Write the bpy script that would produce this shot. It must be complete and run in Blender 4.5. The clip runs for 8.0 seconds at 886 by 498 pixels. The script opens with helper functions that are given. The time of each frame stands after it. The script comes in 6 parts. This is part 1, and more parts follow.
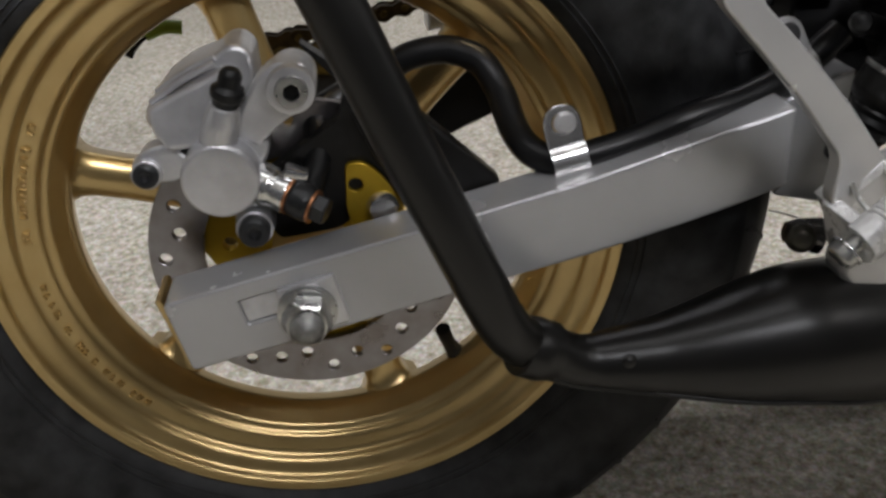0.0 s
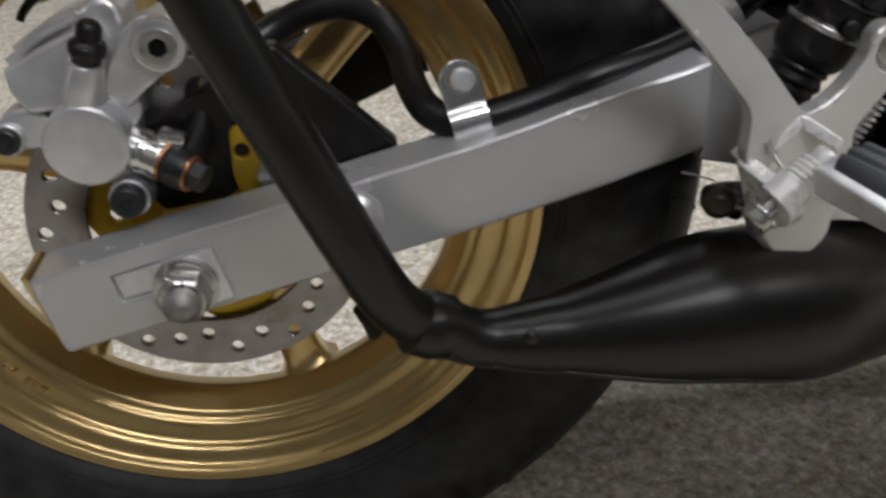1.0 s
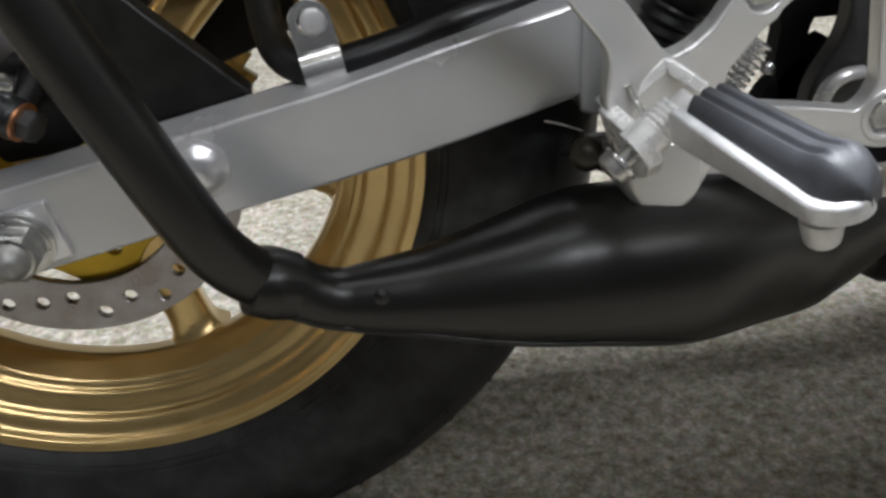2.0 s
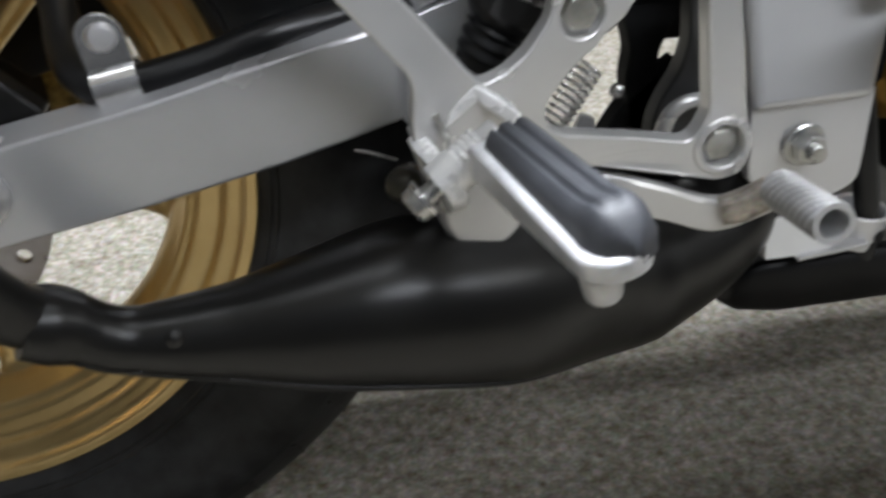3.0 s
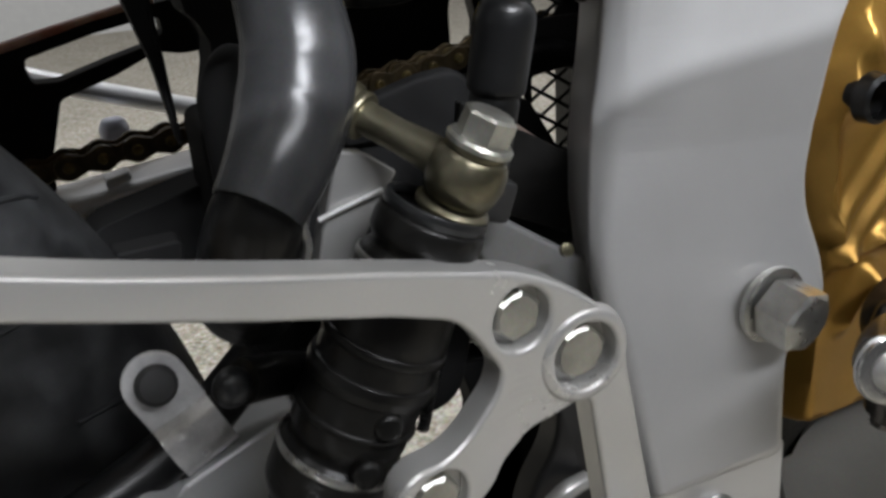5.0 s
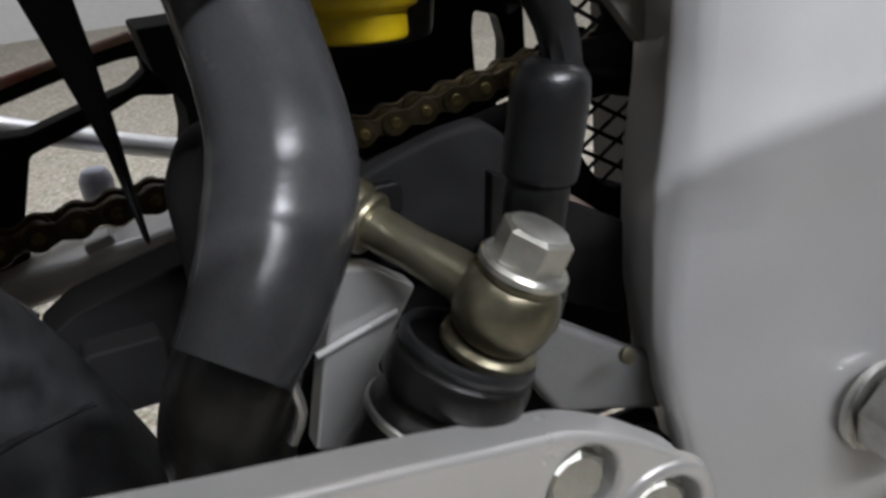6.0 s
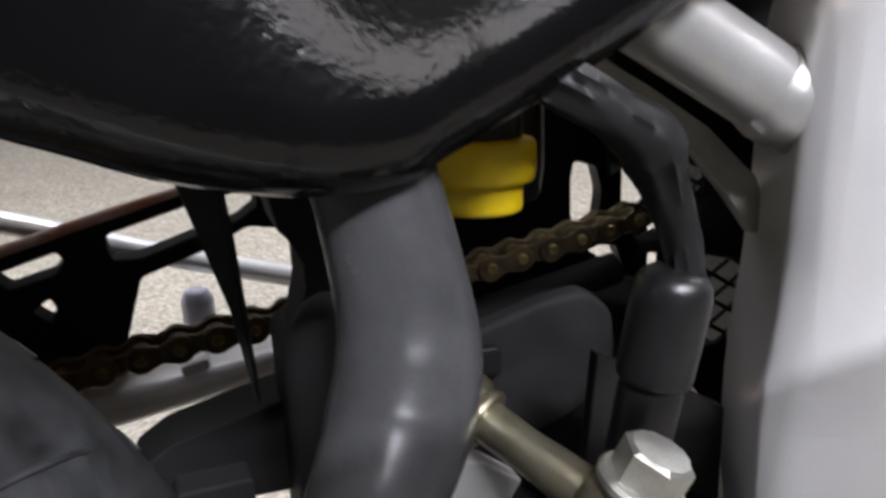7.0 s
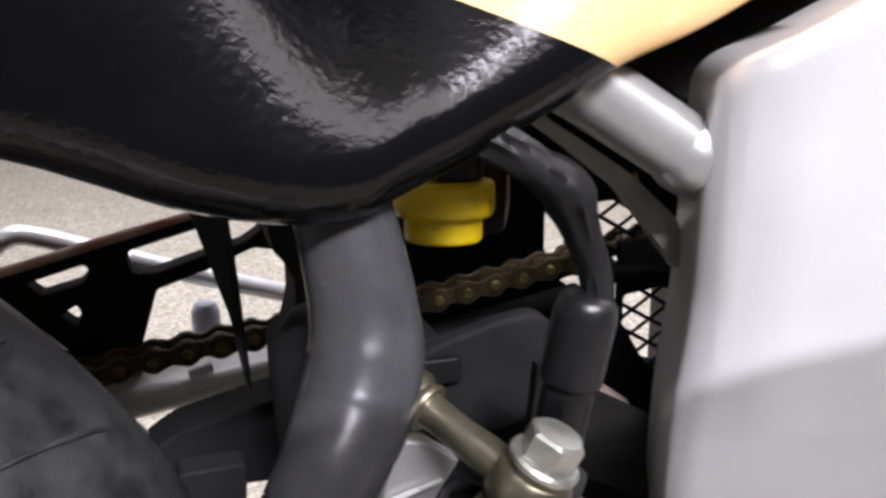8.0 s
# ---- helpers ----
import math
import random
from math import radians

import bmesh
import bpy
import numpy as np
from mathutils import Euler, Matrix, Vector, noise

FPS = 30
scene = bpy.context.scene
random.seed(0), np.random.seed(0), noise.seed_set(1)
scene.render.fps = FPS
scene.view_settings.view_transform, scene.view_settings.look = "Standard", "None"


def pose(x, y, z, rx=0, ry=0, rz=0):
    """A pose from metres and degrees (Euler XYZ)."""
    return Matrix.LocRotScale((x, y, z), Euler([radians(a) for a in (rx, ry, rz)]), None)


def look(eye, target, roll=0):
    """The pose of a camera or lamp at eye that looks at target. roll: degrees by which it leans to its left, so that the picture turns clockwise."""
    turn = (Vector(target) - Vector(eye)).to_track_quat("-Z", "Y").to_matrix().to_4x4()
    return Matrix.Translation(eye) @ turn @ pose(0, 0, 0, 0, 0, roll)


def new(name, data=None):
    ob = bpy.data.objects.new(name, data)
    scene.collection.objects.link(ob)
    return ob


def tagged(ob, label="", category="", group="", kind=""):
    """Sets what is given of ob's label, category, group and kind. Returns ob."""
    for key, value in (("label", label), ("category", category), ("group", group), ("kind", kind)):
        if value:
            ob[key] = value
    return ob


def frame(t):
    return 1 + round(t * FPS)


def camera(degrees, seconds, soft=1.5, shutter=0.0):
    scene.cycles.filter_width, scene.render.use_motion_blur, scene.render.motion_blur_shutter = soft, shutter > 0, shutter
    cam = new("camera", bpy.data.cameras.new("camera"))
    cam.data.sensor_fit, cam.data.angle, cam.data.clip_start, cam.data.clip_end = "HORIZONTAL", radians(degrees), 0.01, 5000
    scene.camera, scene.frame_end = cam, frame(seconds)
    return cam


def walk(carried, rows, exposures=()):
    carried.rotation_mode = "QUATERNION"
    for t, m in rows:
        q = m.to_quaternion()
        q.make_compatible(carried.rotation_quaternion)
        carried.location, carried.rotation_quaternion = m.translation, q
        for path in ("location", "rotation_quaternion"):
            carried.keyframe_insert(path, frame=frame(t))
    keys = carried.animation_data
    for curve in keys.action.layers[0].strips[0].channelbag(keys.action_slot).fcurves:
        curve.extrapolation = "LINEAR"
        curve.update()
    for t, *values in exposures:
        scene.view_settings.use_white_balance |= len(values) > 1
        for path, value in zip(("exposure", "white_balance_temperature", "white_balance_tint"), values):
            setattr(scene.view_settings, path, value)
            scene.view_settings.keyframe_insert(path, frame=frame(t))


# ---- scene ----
from mathutils.geometry import tessellate_polygon

cam = camera(54.36, 8.0, soft=2.9, shutter=0.4)
PATH = [
    (0, (0.05535, 0.03663, 0.45942), (0.13245, 0.91461, -0.01302), -3.42),
    (0.5, (0.06989, 0.04919, 0.45432), (0.14747, 0.92383, -0.02421), -3.82),
    (1, (0.09986, 0.0534, 0.43571), (0.1818, 0.92463, -0.04828), -3.80),
    (1.5, (0.13259, 0.0533, 0.42009), (0.22216, 0.91801, -0.07412), -3.60),
    (1.7, (0.14305, 0.05502, 0.41698), (0.23199, 0.91753, -0.08118), -3.54),
    (2.8, (0.1933, 0.07733, 0.40733), (0.31505, 0.92793, -0.1042), -1.81),
    (3, (0.20695, 0.0798, 0.41253), (0.36154, 0.92639, -0.09679), -0.96),
    (3.5, (0.21193, 0.11033, 0.43036), (0.50736, 0.93648, -0.04943), 1.66),
    (4, (0.23059, 0.14507, 0.4496), (0.61857, 0.96754, 0.03365), -0.01),
    (4.5, (0.23405, 0.17645, 0.45796), (0.62705, 1.00719, 0.06372), -3.26),
    (4.7, (0.23516, 0.18948, 0.4615), (0.62795, 1.02127, 0.06927), -3.41),
    (5.8, (0.26444, 0.24587, 0.47274), (0.63154, 1.07964, 0.06035), -5.68),
    (6, (0.2655, 0.25579, 0.47509), (0.62488, 1.09178, 0.0604), -5.76),
    (6.5, (0.26752, 0.2666, 0.48439), (0.63021, 1.11514, 0.0991), -3.72),
    (7, (0.25858, 0.26341, 0.49444), (0.57307, 1.16097, 0.18545), -2.56),
    (7.5, (0.25288, 0.24549, 0.50268), (0.55086, 1.15739, 0.22047), -1.71),
    (8, (0.25826, 0.22278, 0.50453), (0.56194, 1.1348, 0.22887), -0.85),
]
EXPOSURES = [
    (0.0, -0.1, 6500, 13),
    (1.0, 0.1, 6500, 12),
    (1.5, 0.27, 6450, 10),
    (3.0, 0.4, 6200, 10),
    (3.5, 0.15, 6350, 10),
    (4.0, -0.05, 6450, 10),
    (4.5, -0.05, 6450, 10),
    (6.0, 0.0, 6350, 12),
    (6.5, 0.25, 6350, 13),
    (7.0, 0.6, 6350, 16),
    (7.5, 0.92, 6450, 19),
    (8.0, 0.84, 6400, 20),
]
walk(cam, [(t, look(eye, target, roll)) for t, eye, target, roll in PATH], EXPOSURES)

# ---- light and room ----
world = bpy.data.worlds.new("room_air")
scene.world = world
world.use_nodes = True
world.node_tree.nodes["Background"].inputs[0].default_value = (0.75, 0.8, 0.9, 1)
world.node_tree.nodes["Background"].inputs[1].default_value = 0.12


# x, y, length, width, watts of the unseen ceiling fittings, added and tuned
LIGHTS = [
    (0.3, 0.57, 1.7, 0.3, 175),
    # weak strip added to brighten the rim and near edges
    (0.1, -0.05, 2.4, 0.10, 5),
    # narrow strip added behind for highlights on upward edges
    (0.4, 2.3, 2.4, 0.06, 14),
    (1.05, -2.0, 2.2, 0.7, 130),
    # very thin strip added to draw the shadow line on the frame plate
    (0.45, -2.24, 1.5, 0.015, 185),
    # wide panel added for the bright patch mirrored in the cowl
    (2.9, -1.7, 1.1, 1.4, 4),
]


# ---- materials ----
def shade(name, base, rough=0.5, metal=0.0, tone=0.12, grain=0.0, grain_size=900.0, stain_size=40.0,
          bump=0.0, bump_size=1200.0, coat=0.0, second=None, rough_tone=0.1, spec=0.5):
    """A surface with two scales of variation: fine grain and broad stains."""
    m = bpy.data.materials.new(name)
    m.use_nodes = True
    nt = m.node_tree
    n, l = nt.nodes, nt.links
    b = n["Principled BSDF"]
    b.inputs["Metallic"].default_value = metal
    b.inputs["Specular IOR Level"].default_value = spec
    b.inputs["Coat Weight"].default_value = coat
    b.inputs["Coat Roughness"].default_value = 0.2
    tc = n.new("ShaderNodeTexCoord")
    stain = n.new("ShaderNodeTexNoise")
    stain.inputs["Scale"].default_value = stain_size
    stain.inputs["Detail"].default_value = 5
    l.new(tc.outputs["Object"], stain.inputs["Vector"])
    fine = n.new("ShaderNodeTexNoise")
    fine.inputs["Scale"].default_value = grain_size
    fine.inputs["Detail"].default_value = 3
    l.new(tc.outputs["Object"], fine.inputs["Vector"])
    ramp = n.new("ShaderNodeValToRGB")
    lo = [c * (1 - tone) for c in base]
    hi = [min(1, c * (1 + tone)) for c in base] if second is None else second
    ramp.color_ramp.elements[0].color = (*lo, 1)
    ramp.color_ramp.elements[1].color = (*hi, 1)
    ramp.color_ramp.elements[0].position, ramp.color_ramp.elements[1].position = 0.32, 0.68
    l.new(stain.outputs["Fac"], ramp.inputs["Fac"])
    mix = n.new("ShaderNodeMix")
    mix.data_type, mix.blend_type = "RGBA", "OVERLAY"
    mix.inputs[0].default_value = grain
    l.new(ramp.outputs["Color"], mix.inputs[6])
    l.new(fine.outputs["Color"], mix.inputs[7])
    l.new(mix.outputs[2], b.inputs["Base Color"])
    mr = n.new("ShaderNodeMapRange")
    mr.inputs["To Min"].default_value, mr.inputs["To Max"].default_value = max(0.02, rough - rough_tone), min(1, rough + rough_tone)
    l.new(stain.outputs["Fac"], mr.inputs["Value"])
    l.new(mr.outputs["Result"], b.inputs["Roughness"])
    if bump:
        bp = n.new("ShaderNodeBump")
        bp.inputs["Strength"].default_value = bump
        bp.inputs["Distance"].default_value = 0.0006
        bt = n.new("ShaderNodeTexNoise")
        bt.inputs["Scale"].default_value = bump_size
        bt.inputs["Detail"].default_value = 4
        l.new(tc.outputs["Object"], bt.inputs["Vector"])
        l.new(bt.outputs["Fac"], bp.inputs["Height"])
        l.new(bp.outputs["Normal"], b.inputs["Normal"])
    return m


GOLD = shade("gold_wheel_paint", (0.58, 0.41, 0.165), 0.30, 0.9, 0.06, 0.04, 1500, 60, second=(0.60, 0.44, 0.19), rough_tone=0.015, coat=0.6)
GOLD_BRIGHT = shade("gold_anodised", (0.46, 0.30, 0.02), 0.34, 0.6, 0.2, 0.1)
GOLD_COVER = shade("gold_cast_cover", (0.45, 0.255, 0.055), 0.34, 0.65, 0.16, 0.1, 900, 25, rough_tone=0.04, bump=0.12, bump_size=700)
SILVER = shade("silver_paint", (0.64, 0.638, 0.635), 0.29, 0.45, 0.05, 0.14, 2600, 22, bump=0.02, bump_size=3000, rough_tone=0.015)
SILVER_ARM = shade("silver_arm_paint", (0.47, 0.47, 0.475), 0.27, 0.45, 0.05, 0.18, 2600, 22, bump=0.03, bump_size=3000, rough_tone=0.015)
SILVER_CAST = shade("silver_cast_paint", (0.62, 0.615, 0.605), 0.27, 0.5, 0.05, 0.14, 2200, 25, bump=0.04, bump_size=900, rough_tone=0.015)
ALLOY = shade("bare_cast_alloy", (0.68, 0.68, 0.69), 0.32, 0.7, 0.12, 0.2, 1600, 60, bump=0.2, bump_size=1100)
ALLOY_BRIGHT = shade("polished_alloy", (0.80, 0.80, 0.79), 0.2, 0.95, 0.10, 0.1, 1600, 90, bump=0.08, bump_size=800)
ZINC = shade("zinc_plated_steel", (0.52, 0.52, 0.50), 0.30, 0.9, 0.2, 0.2, 1500, 120, bump=0.08, bump_size=1500)
BRONZE = shade("yellow_zinc_fitting", (0.175, 0.16, 0.10), 0.32, 0.8, 0.3, 0.15, 1200, 90, second=(0.27, 0.25, 0.18))
STEEL = shade("disc_steel", (0.30, 0.27, 0.26), 0.30, 0.9, 0.22, 0.15, 1800, 55, second=(0.36, 0.35, 0.36), bump=0.05)
BOLT_DARK = shade("black_bolt", (0.025, 0.026, 0.027), 0.32, 0.3, 0.3, 0.2, 1500, 150)
HAMMERED = shade("scuffed_metal", (0.88, 0.88, 0.87), 0.24, 0.5, 0.2, 0.2, 1200, 150, bump=0.7, bump_size=420)
PLATED = shade("dull_plated_steel", (0.50, 0.50, 0.46), 0.34, 0.85, 0.2, 0.2, 1500, 120, bump=0.15, bump_size=1200)
WORN_SILVER = shade("worn_silver_paint", (0.60, 0.60, 0.60), 0.36, 0.45, 0.10, 0.25, 1800, 130, bump=0.35, bump_size=900)
# near-white base paints highlights onto worn silver parts
HIGHLIT_SILVER = shade("silver_paled_for_highlights", (0.86, 0.86, 0.85), 0.28, 0.35, 0.10, 0.2, 1500, 120, bump=0.3, bump_size=700)
# darker copy of the silver paint, stands in for dimmer light on the rail
SILVER_DIMMED = shade("silver_paint_dimmed", (0.29, 0.286, 0.278), 0.33, 0.5, 0.12, 0.15, 1800, 40, bump=0.05, bump_size=1000)
COPPER = shade("copper_washer", (0.65, 0.30, 0.15), 0.3, 0.95, 0.15)
RUBBER = shade("tyre_rubber", (0.013, 0.0133, 0.0138), 0.52, 0.0, 0.35, 0.25, 1300, 70, bump=0.45, bump_size=260, second=(0.032, 0.033, 0.034), rough_tone=0.16, spec=0.32)
RUBBER_SOFT = shade("footrest_rubber", (0.036, 0.038, 0.043), 0.5, 0.0, 0.2, 0.2, 1700, 70, bump=0.2, bump_size=1500)
HOSE = shade("grey_rubber_hose", (0.034, 0.0347, 0.036), 0.26, 0.0, 0.14, 0.25, 1500, 60, bump=0.10, bump_size=300, second=(0.044, 0.0447, 0.046), rough_tone=0.05, spec=0.26)
HOSE_DARK = shade("black_rubber_hose", (0.007, 0.0072, 0.0075), 0.33, 0.0, 0.2, 0.15, 1500, 60, bump=0.1, spec=0.35)
EXHAUST = shade("satin_black_paint", (0.0085, 0.0082, 0.0074), 0.31, 0.0, 0.25, 0.2, 1500, 25, bump=0.06, bump_size=500, rough_tone=0.05, spec=0.40)
PLASTIC = shade("black_plastic", (0.007, 0.007, 0.007), 0.5, 0.0, 0.25, 0.2, 1200, 50, bump=0.1, spec=0.2)
BLACK_CAST = shade("black_cast_paint", (0.0075, 0.0073, 0.0068), 0.33, 0.0, 0.35, 0.2, 1200, 90, bump=0.35, bump_size=420, spec=0.32)
MATT = shade("matt_black_plastic", (0.011, 0.011, 0.011), 0.7, 0.0, 0.25, 0.2, 1200, 50, bump=0.1, spec=0.12)
PALE_BLUE = shade("pale_clear_plastic", (0.50, 0.52, 0.62), 0.35, 0.0, 0.06, 0.1, 900, 60)
YELLOW = shade("yellow_plastic", (0.62, 0.44, 0.004), 0.36, 0.0, 0.08, 0.1, 1200, 80)
CHAIN_M = shade("chain_steel", (0.17, 0.13, 0.05), 0.38, 0.7, 0.5, 0.25, 1400, 160, second=(0.30, 0.23, 0.09))
CHAIN_PLATE = shade("dark_chain_plate", (0.085, 0.064, 0.034), 0.45, 0.6, 0.4, 0.25, 1400, 160)
GREY_MID = shade("dull_grey_plate", (0.20, 0.20, 0.20), 0.4, 0.2, 0.15, 0.12)
DARK_ALLOY = shade("dull_grey_paint", (0.040, 0.040, 0.040), 0.45, 0.3, 0.2, 0.12)
WHITE_P = shade("white_plastic", (0.8, 0.8, 0.78), 0.4, 0.0, 0.04)
PAN_IN = shade("grey_under_cowl_inside", (0.11, 0.106, 0.095), 0.45, 0.1, 0.15, 0.2, 900, 25, bump=0.1)
AXLE_DARK = shade("dull_dark_steel", (0.30, 0.295, 0.28), 0.5, 0.7, 0.3, 0.2, 1500, 200, bump=0.2, bump_size=900)
KICK = shade("dark_chrome_lever", (0.20, 0.19, 0.18), 0.25, 0.9, 0.2, 0.1, 1200, 80)


# ---- mesh helpers ----
def part(name, bm, material, parent, label="", angle=38, flat=False):
    """Links a bmesh as one mesh object under a thing or a part."""
    me = bpy.data.meshes.new(name)
    bmesh.ops.recalc_face_normals(bm, faces=bm.faces)
    bm.to_mesh(me)
    bm.free()
    me.materials.append(material)
    if not flat:
        for p in me.polygons:
            p.use_smooth = True
        me.set_sharp_from_angle(angle=radians(angle))
    ob = new(name, me)
    if not flat:
        even = ob.modifiers.new("even_normals", "WEIGHTED_NORMAL")
        even.weight, even.keep_sharp = 70, True
    ob.parent = parent
    if label:
        ob["label"] = label
    return ob


def basis(axis, hint=(0, 0, 1)):
    """Two unit vectors square to an axis."""
    a = Vector(axis).normalized()
    h = Vector(hint)
    if abs(a.dot(h)) > 0.95:
        h = Vector((1, 0, 0))
    u = (h - a * h.dot(a)).normalized()
    return a, u, a.cross(u)


def lathe(profile, origin, axis, seg=48, closed=False, into=None):
    """Turns (radius, height) rows round an axis."""
    bm = into or bmesh.new()
    a, u, v = basis(axis)
    o = Vector(origin)
    rings = []
    for r, h in profile:
        if r < 1e-6:
            rings.append([bm.verts.new(o + a * h)])
        else:
            rings.append([bm.verts.new(o + a * h + (u * math.cos(k * math.tau / seg) + v * math.sin(k * math.tau / seg)) * r) for k in range(seg)])
    pairs = list(zip(rings, rings[1:])) + ([(rings[-1], rings[0])] if closed else [])
    for r0, r1 in pairs:
        for k in range(seg):
            j = (k + 1) % seg
            if len(r0) == 1 and len(r1) == 1:
                break
            if len(r0) == 1:
                bm.faces.new((r0[0], r1[k], r1[j]))
            elif len(r1) == 1:
                bm.faces.new((r0[k], r0[j], r1[0]))
            else:
                bm.faces.new((r0[k], r0[j], r1[j], r1[k]))
    return bm


def soften(rows, r=0.0008):
    """Puts a small chamfered curve in the place of every corner of an open profile."""
    out = [rows[0]]
    for p, q, s in zip(rows, rows[1:], rows[2:]):
        a, b, c = (Vector(v) for v in (p, q, s))
        d0, d1 = min(r, (a - b).length * 0.4), min(r, (c - b).length * 0.4)
        e0, e1 = b + (a - b).normalized() * d0, b + (c - b).normalized() * d1
        out += [tuple(e0), tuple((e0 + e1) * 0.25 + b * 0.5), tuple(e1)]
    return out + [rows[-1]]


def rolled(rows, r=0.0012, steps=3):
    """Rounds the corners of an open profile by small arcs and holds the faces between them flat."""
    out = [rows[0]]
    for p, q, s in zip(rows, rows[1:], rows[2:]):
        a, b, c = (Vector(v) for v in (p, q, s))
        d0, d1 = min(r, (a - b).length * 0.36), min(r, (c - b).length * 0.36)
        u0, u1 = (a - b).normalized(), (c - b).normalized()
        e0, e1 = b + u0 * d0, b + u1 * d1
        out.append(tuple(b + u0 * d0 * 1.25))
        for k in range(steps + 1):
            t = k / steps
            out.append(tuple(e0 * (1 - t) ** 2 + b * 2 * t * (1 - t) + e1 * t * t))
        out.append(tuple(b + u1 * d1 * 1.25))
    return out + [rows[-1]]


def spline(points, steps=8):
    """A smooth curve through points."""
    p = [Vector(q) for q in points]
    p = [p[0] * 2 - p[1]] + p + [p[-1] * 2 - p[-2]]
    out = []
    for a, b, c, d in zip(p, p[1:], p[2:], p[3:]):
        for k in range(steps):
            t = k / steps
            out.append(0.5 * (2 * b + (c - a) * t + (2 * a - 5 * b + 4 * c - d) * t * t + (3 * b - a - 3 * c + d) * t ** 3))
    return out + [p[-2]]


def tube(points, radii, seg=20, steps=8, caps=True, into=None, hollow=0.0, wobble=0.0):
    """A round tube along a smooth curve; radii: one number or one for each point."""
    bm = into or bmesh.new()
    c = spline(points, steps) if steps > 1 else [Vector(q) for q in points]
    if isinstance(radii, (int, float)):
        radii = [radii] * len(points)
    rr = np.interp(np.linspace(0, len(points) - 1, len(c)), range(len(points)), radii)
    up = None
    rings = []
    for i, q in enumerate(c):
        t = (c[min(i + 1, len(c) - 1)] - c[max(i - 1, 0)]).normalized()
        if up is None:
            _, up, _ = basis(t)
        up = (up - t * up.dot(t)).normalized()
        side = t.cross(up)
        rings.append([bm.verts.new(q + (up * math.cos(k * math.tau / seg) + side * math.sin(k * math.tau / seg)) * (rr[i] + wobble * noise.noise(q * 60 + Vector((k, 0, 0)))))
                      for k in range(seg)])
    for r0, r1 in zip(rings, rings[1:]):
        for k in range(seg):
            j = (k + 1) % seg
            bm.faces.new((r0[k], r0[j], r1[j], r1[k]))
    if caps:
        bm.faces.new(rings[0][::-1])
        if hollow:
            t = (c[-1] - c[-2]).normalized()
            mid = c[-1]
            inner = [bm.verts.new(mid + (v.co - mid) * hollow) for v in rings[-1]]
            deep = [bm.verts.new(v.co - t * rr[-1] * 2.2) for v in inner]
            for k in range(seg):
                j = (k + 1) % seg
                bm.faces.new((rings[-1][k], rings[-1][j], inner[j], inner[k]))
                bm.faces.new((inner[k], inner[j], deep[j], deep[k]))
            bm.faces.new(deep)
        else:
            bm.faces.new(rings[-1])
    return bm


def rounded(outline, r, steps=4):
    """Rounds the corners of a closed outline; r: one number or one for each corner."""
    n = len(outline)
    rs = [r] * n if isinstance(r, (int, float)) else r
    out = []
    for i in range(n):
        a, b, c = Vector(outline[i - 1]), Vector(outline[i]), Vector(outline[(i + 1) % n])
        k = min(rs[i], (a - b).length * 0.45, (c - b).length * 0.45)
        if k < 1e-5:
            out.append(tuple(b))
            continue
        p, q = b + (a - b).normalized() * k, b + (c - b).normalized() * k
        for s in range(steps + 1):
            t = s / steps
            out.append(tuple(p * (1 - t) ** 2 + b * 2 * t * (1 - t) + q * t * t))
    return out


def ring2(x, z, r, seg=24):
    return [(x + r * math.cos(k * math.tau / seg), z + r * math.sin(k * math.tau / seg)) for k in range(seg)]


def area2(loop):
    return 0.5 * sum(a[0] * b[1] - b[0] * a[1] for a, b in zip(loop, loop[1:] + loop[:1]))


def inset(loop, d):
    """Moves a closed outline inwards (to its left when it runs counter-clockwise)."""
    n, out = len(loop), []
    for i in range(n):
        a, b, c = Vector(loop[i - 1]), Vector(loop[i]), Vector(loop[(i + 1) % n])
        e0, e1 = (b - a), (c - b)
        if e0.length < 1e-7 or e1.length < 1e-7:
            out.append(tuple(b))
            continue
        n0, n1 = Vector((-e0.y, e0.x)).normalized(), Vector((-e1.y, e1.x)).normalized()
        m = n0 + n1
        m = n0 if m.length < 0.3 else m / max(0.35, m.dot(n0))
        out.append(tuple(b + m * d))
    return out


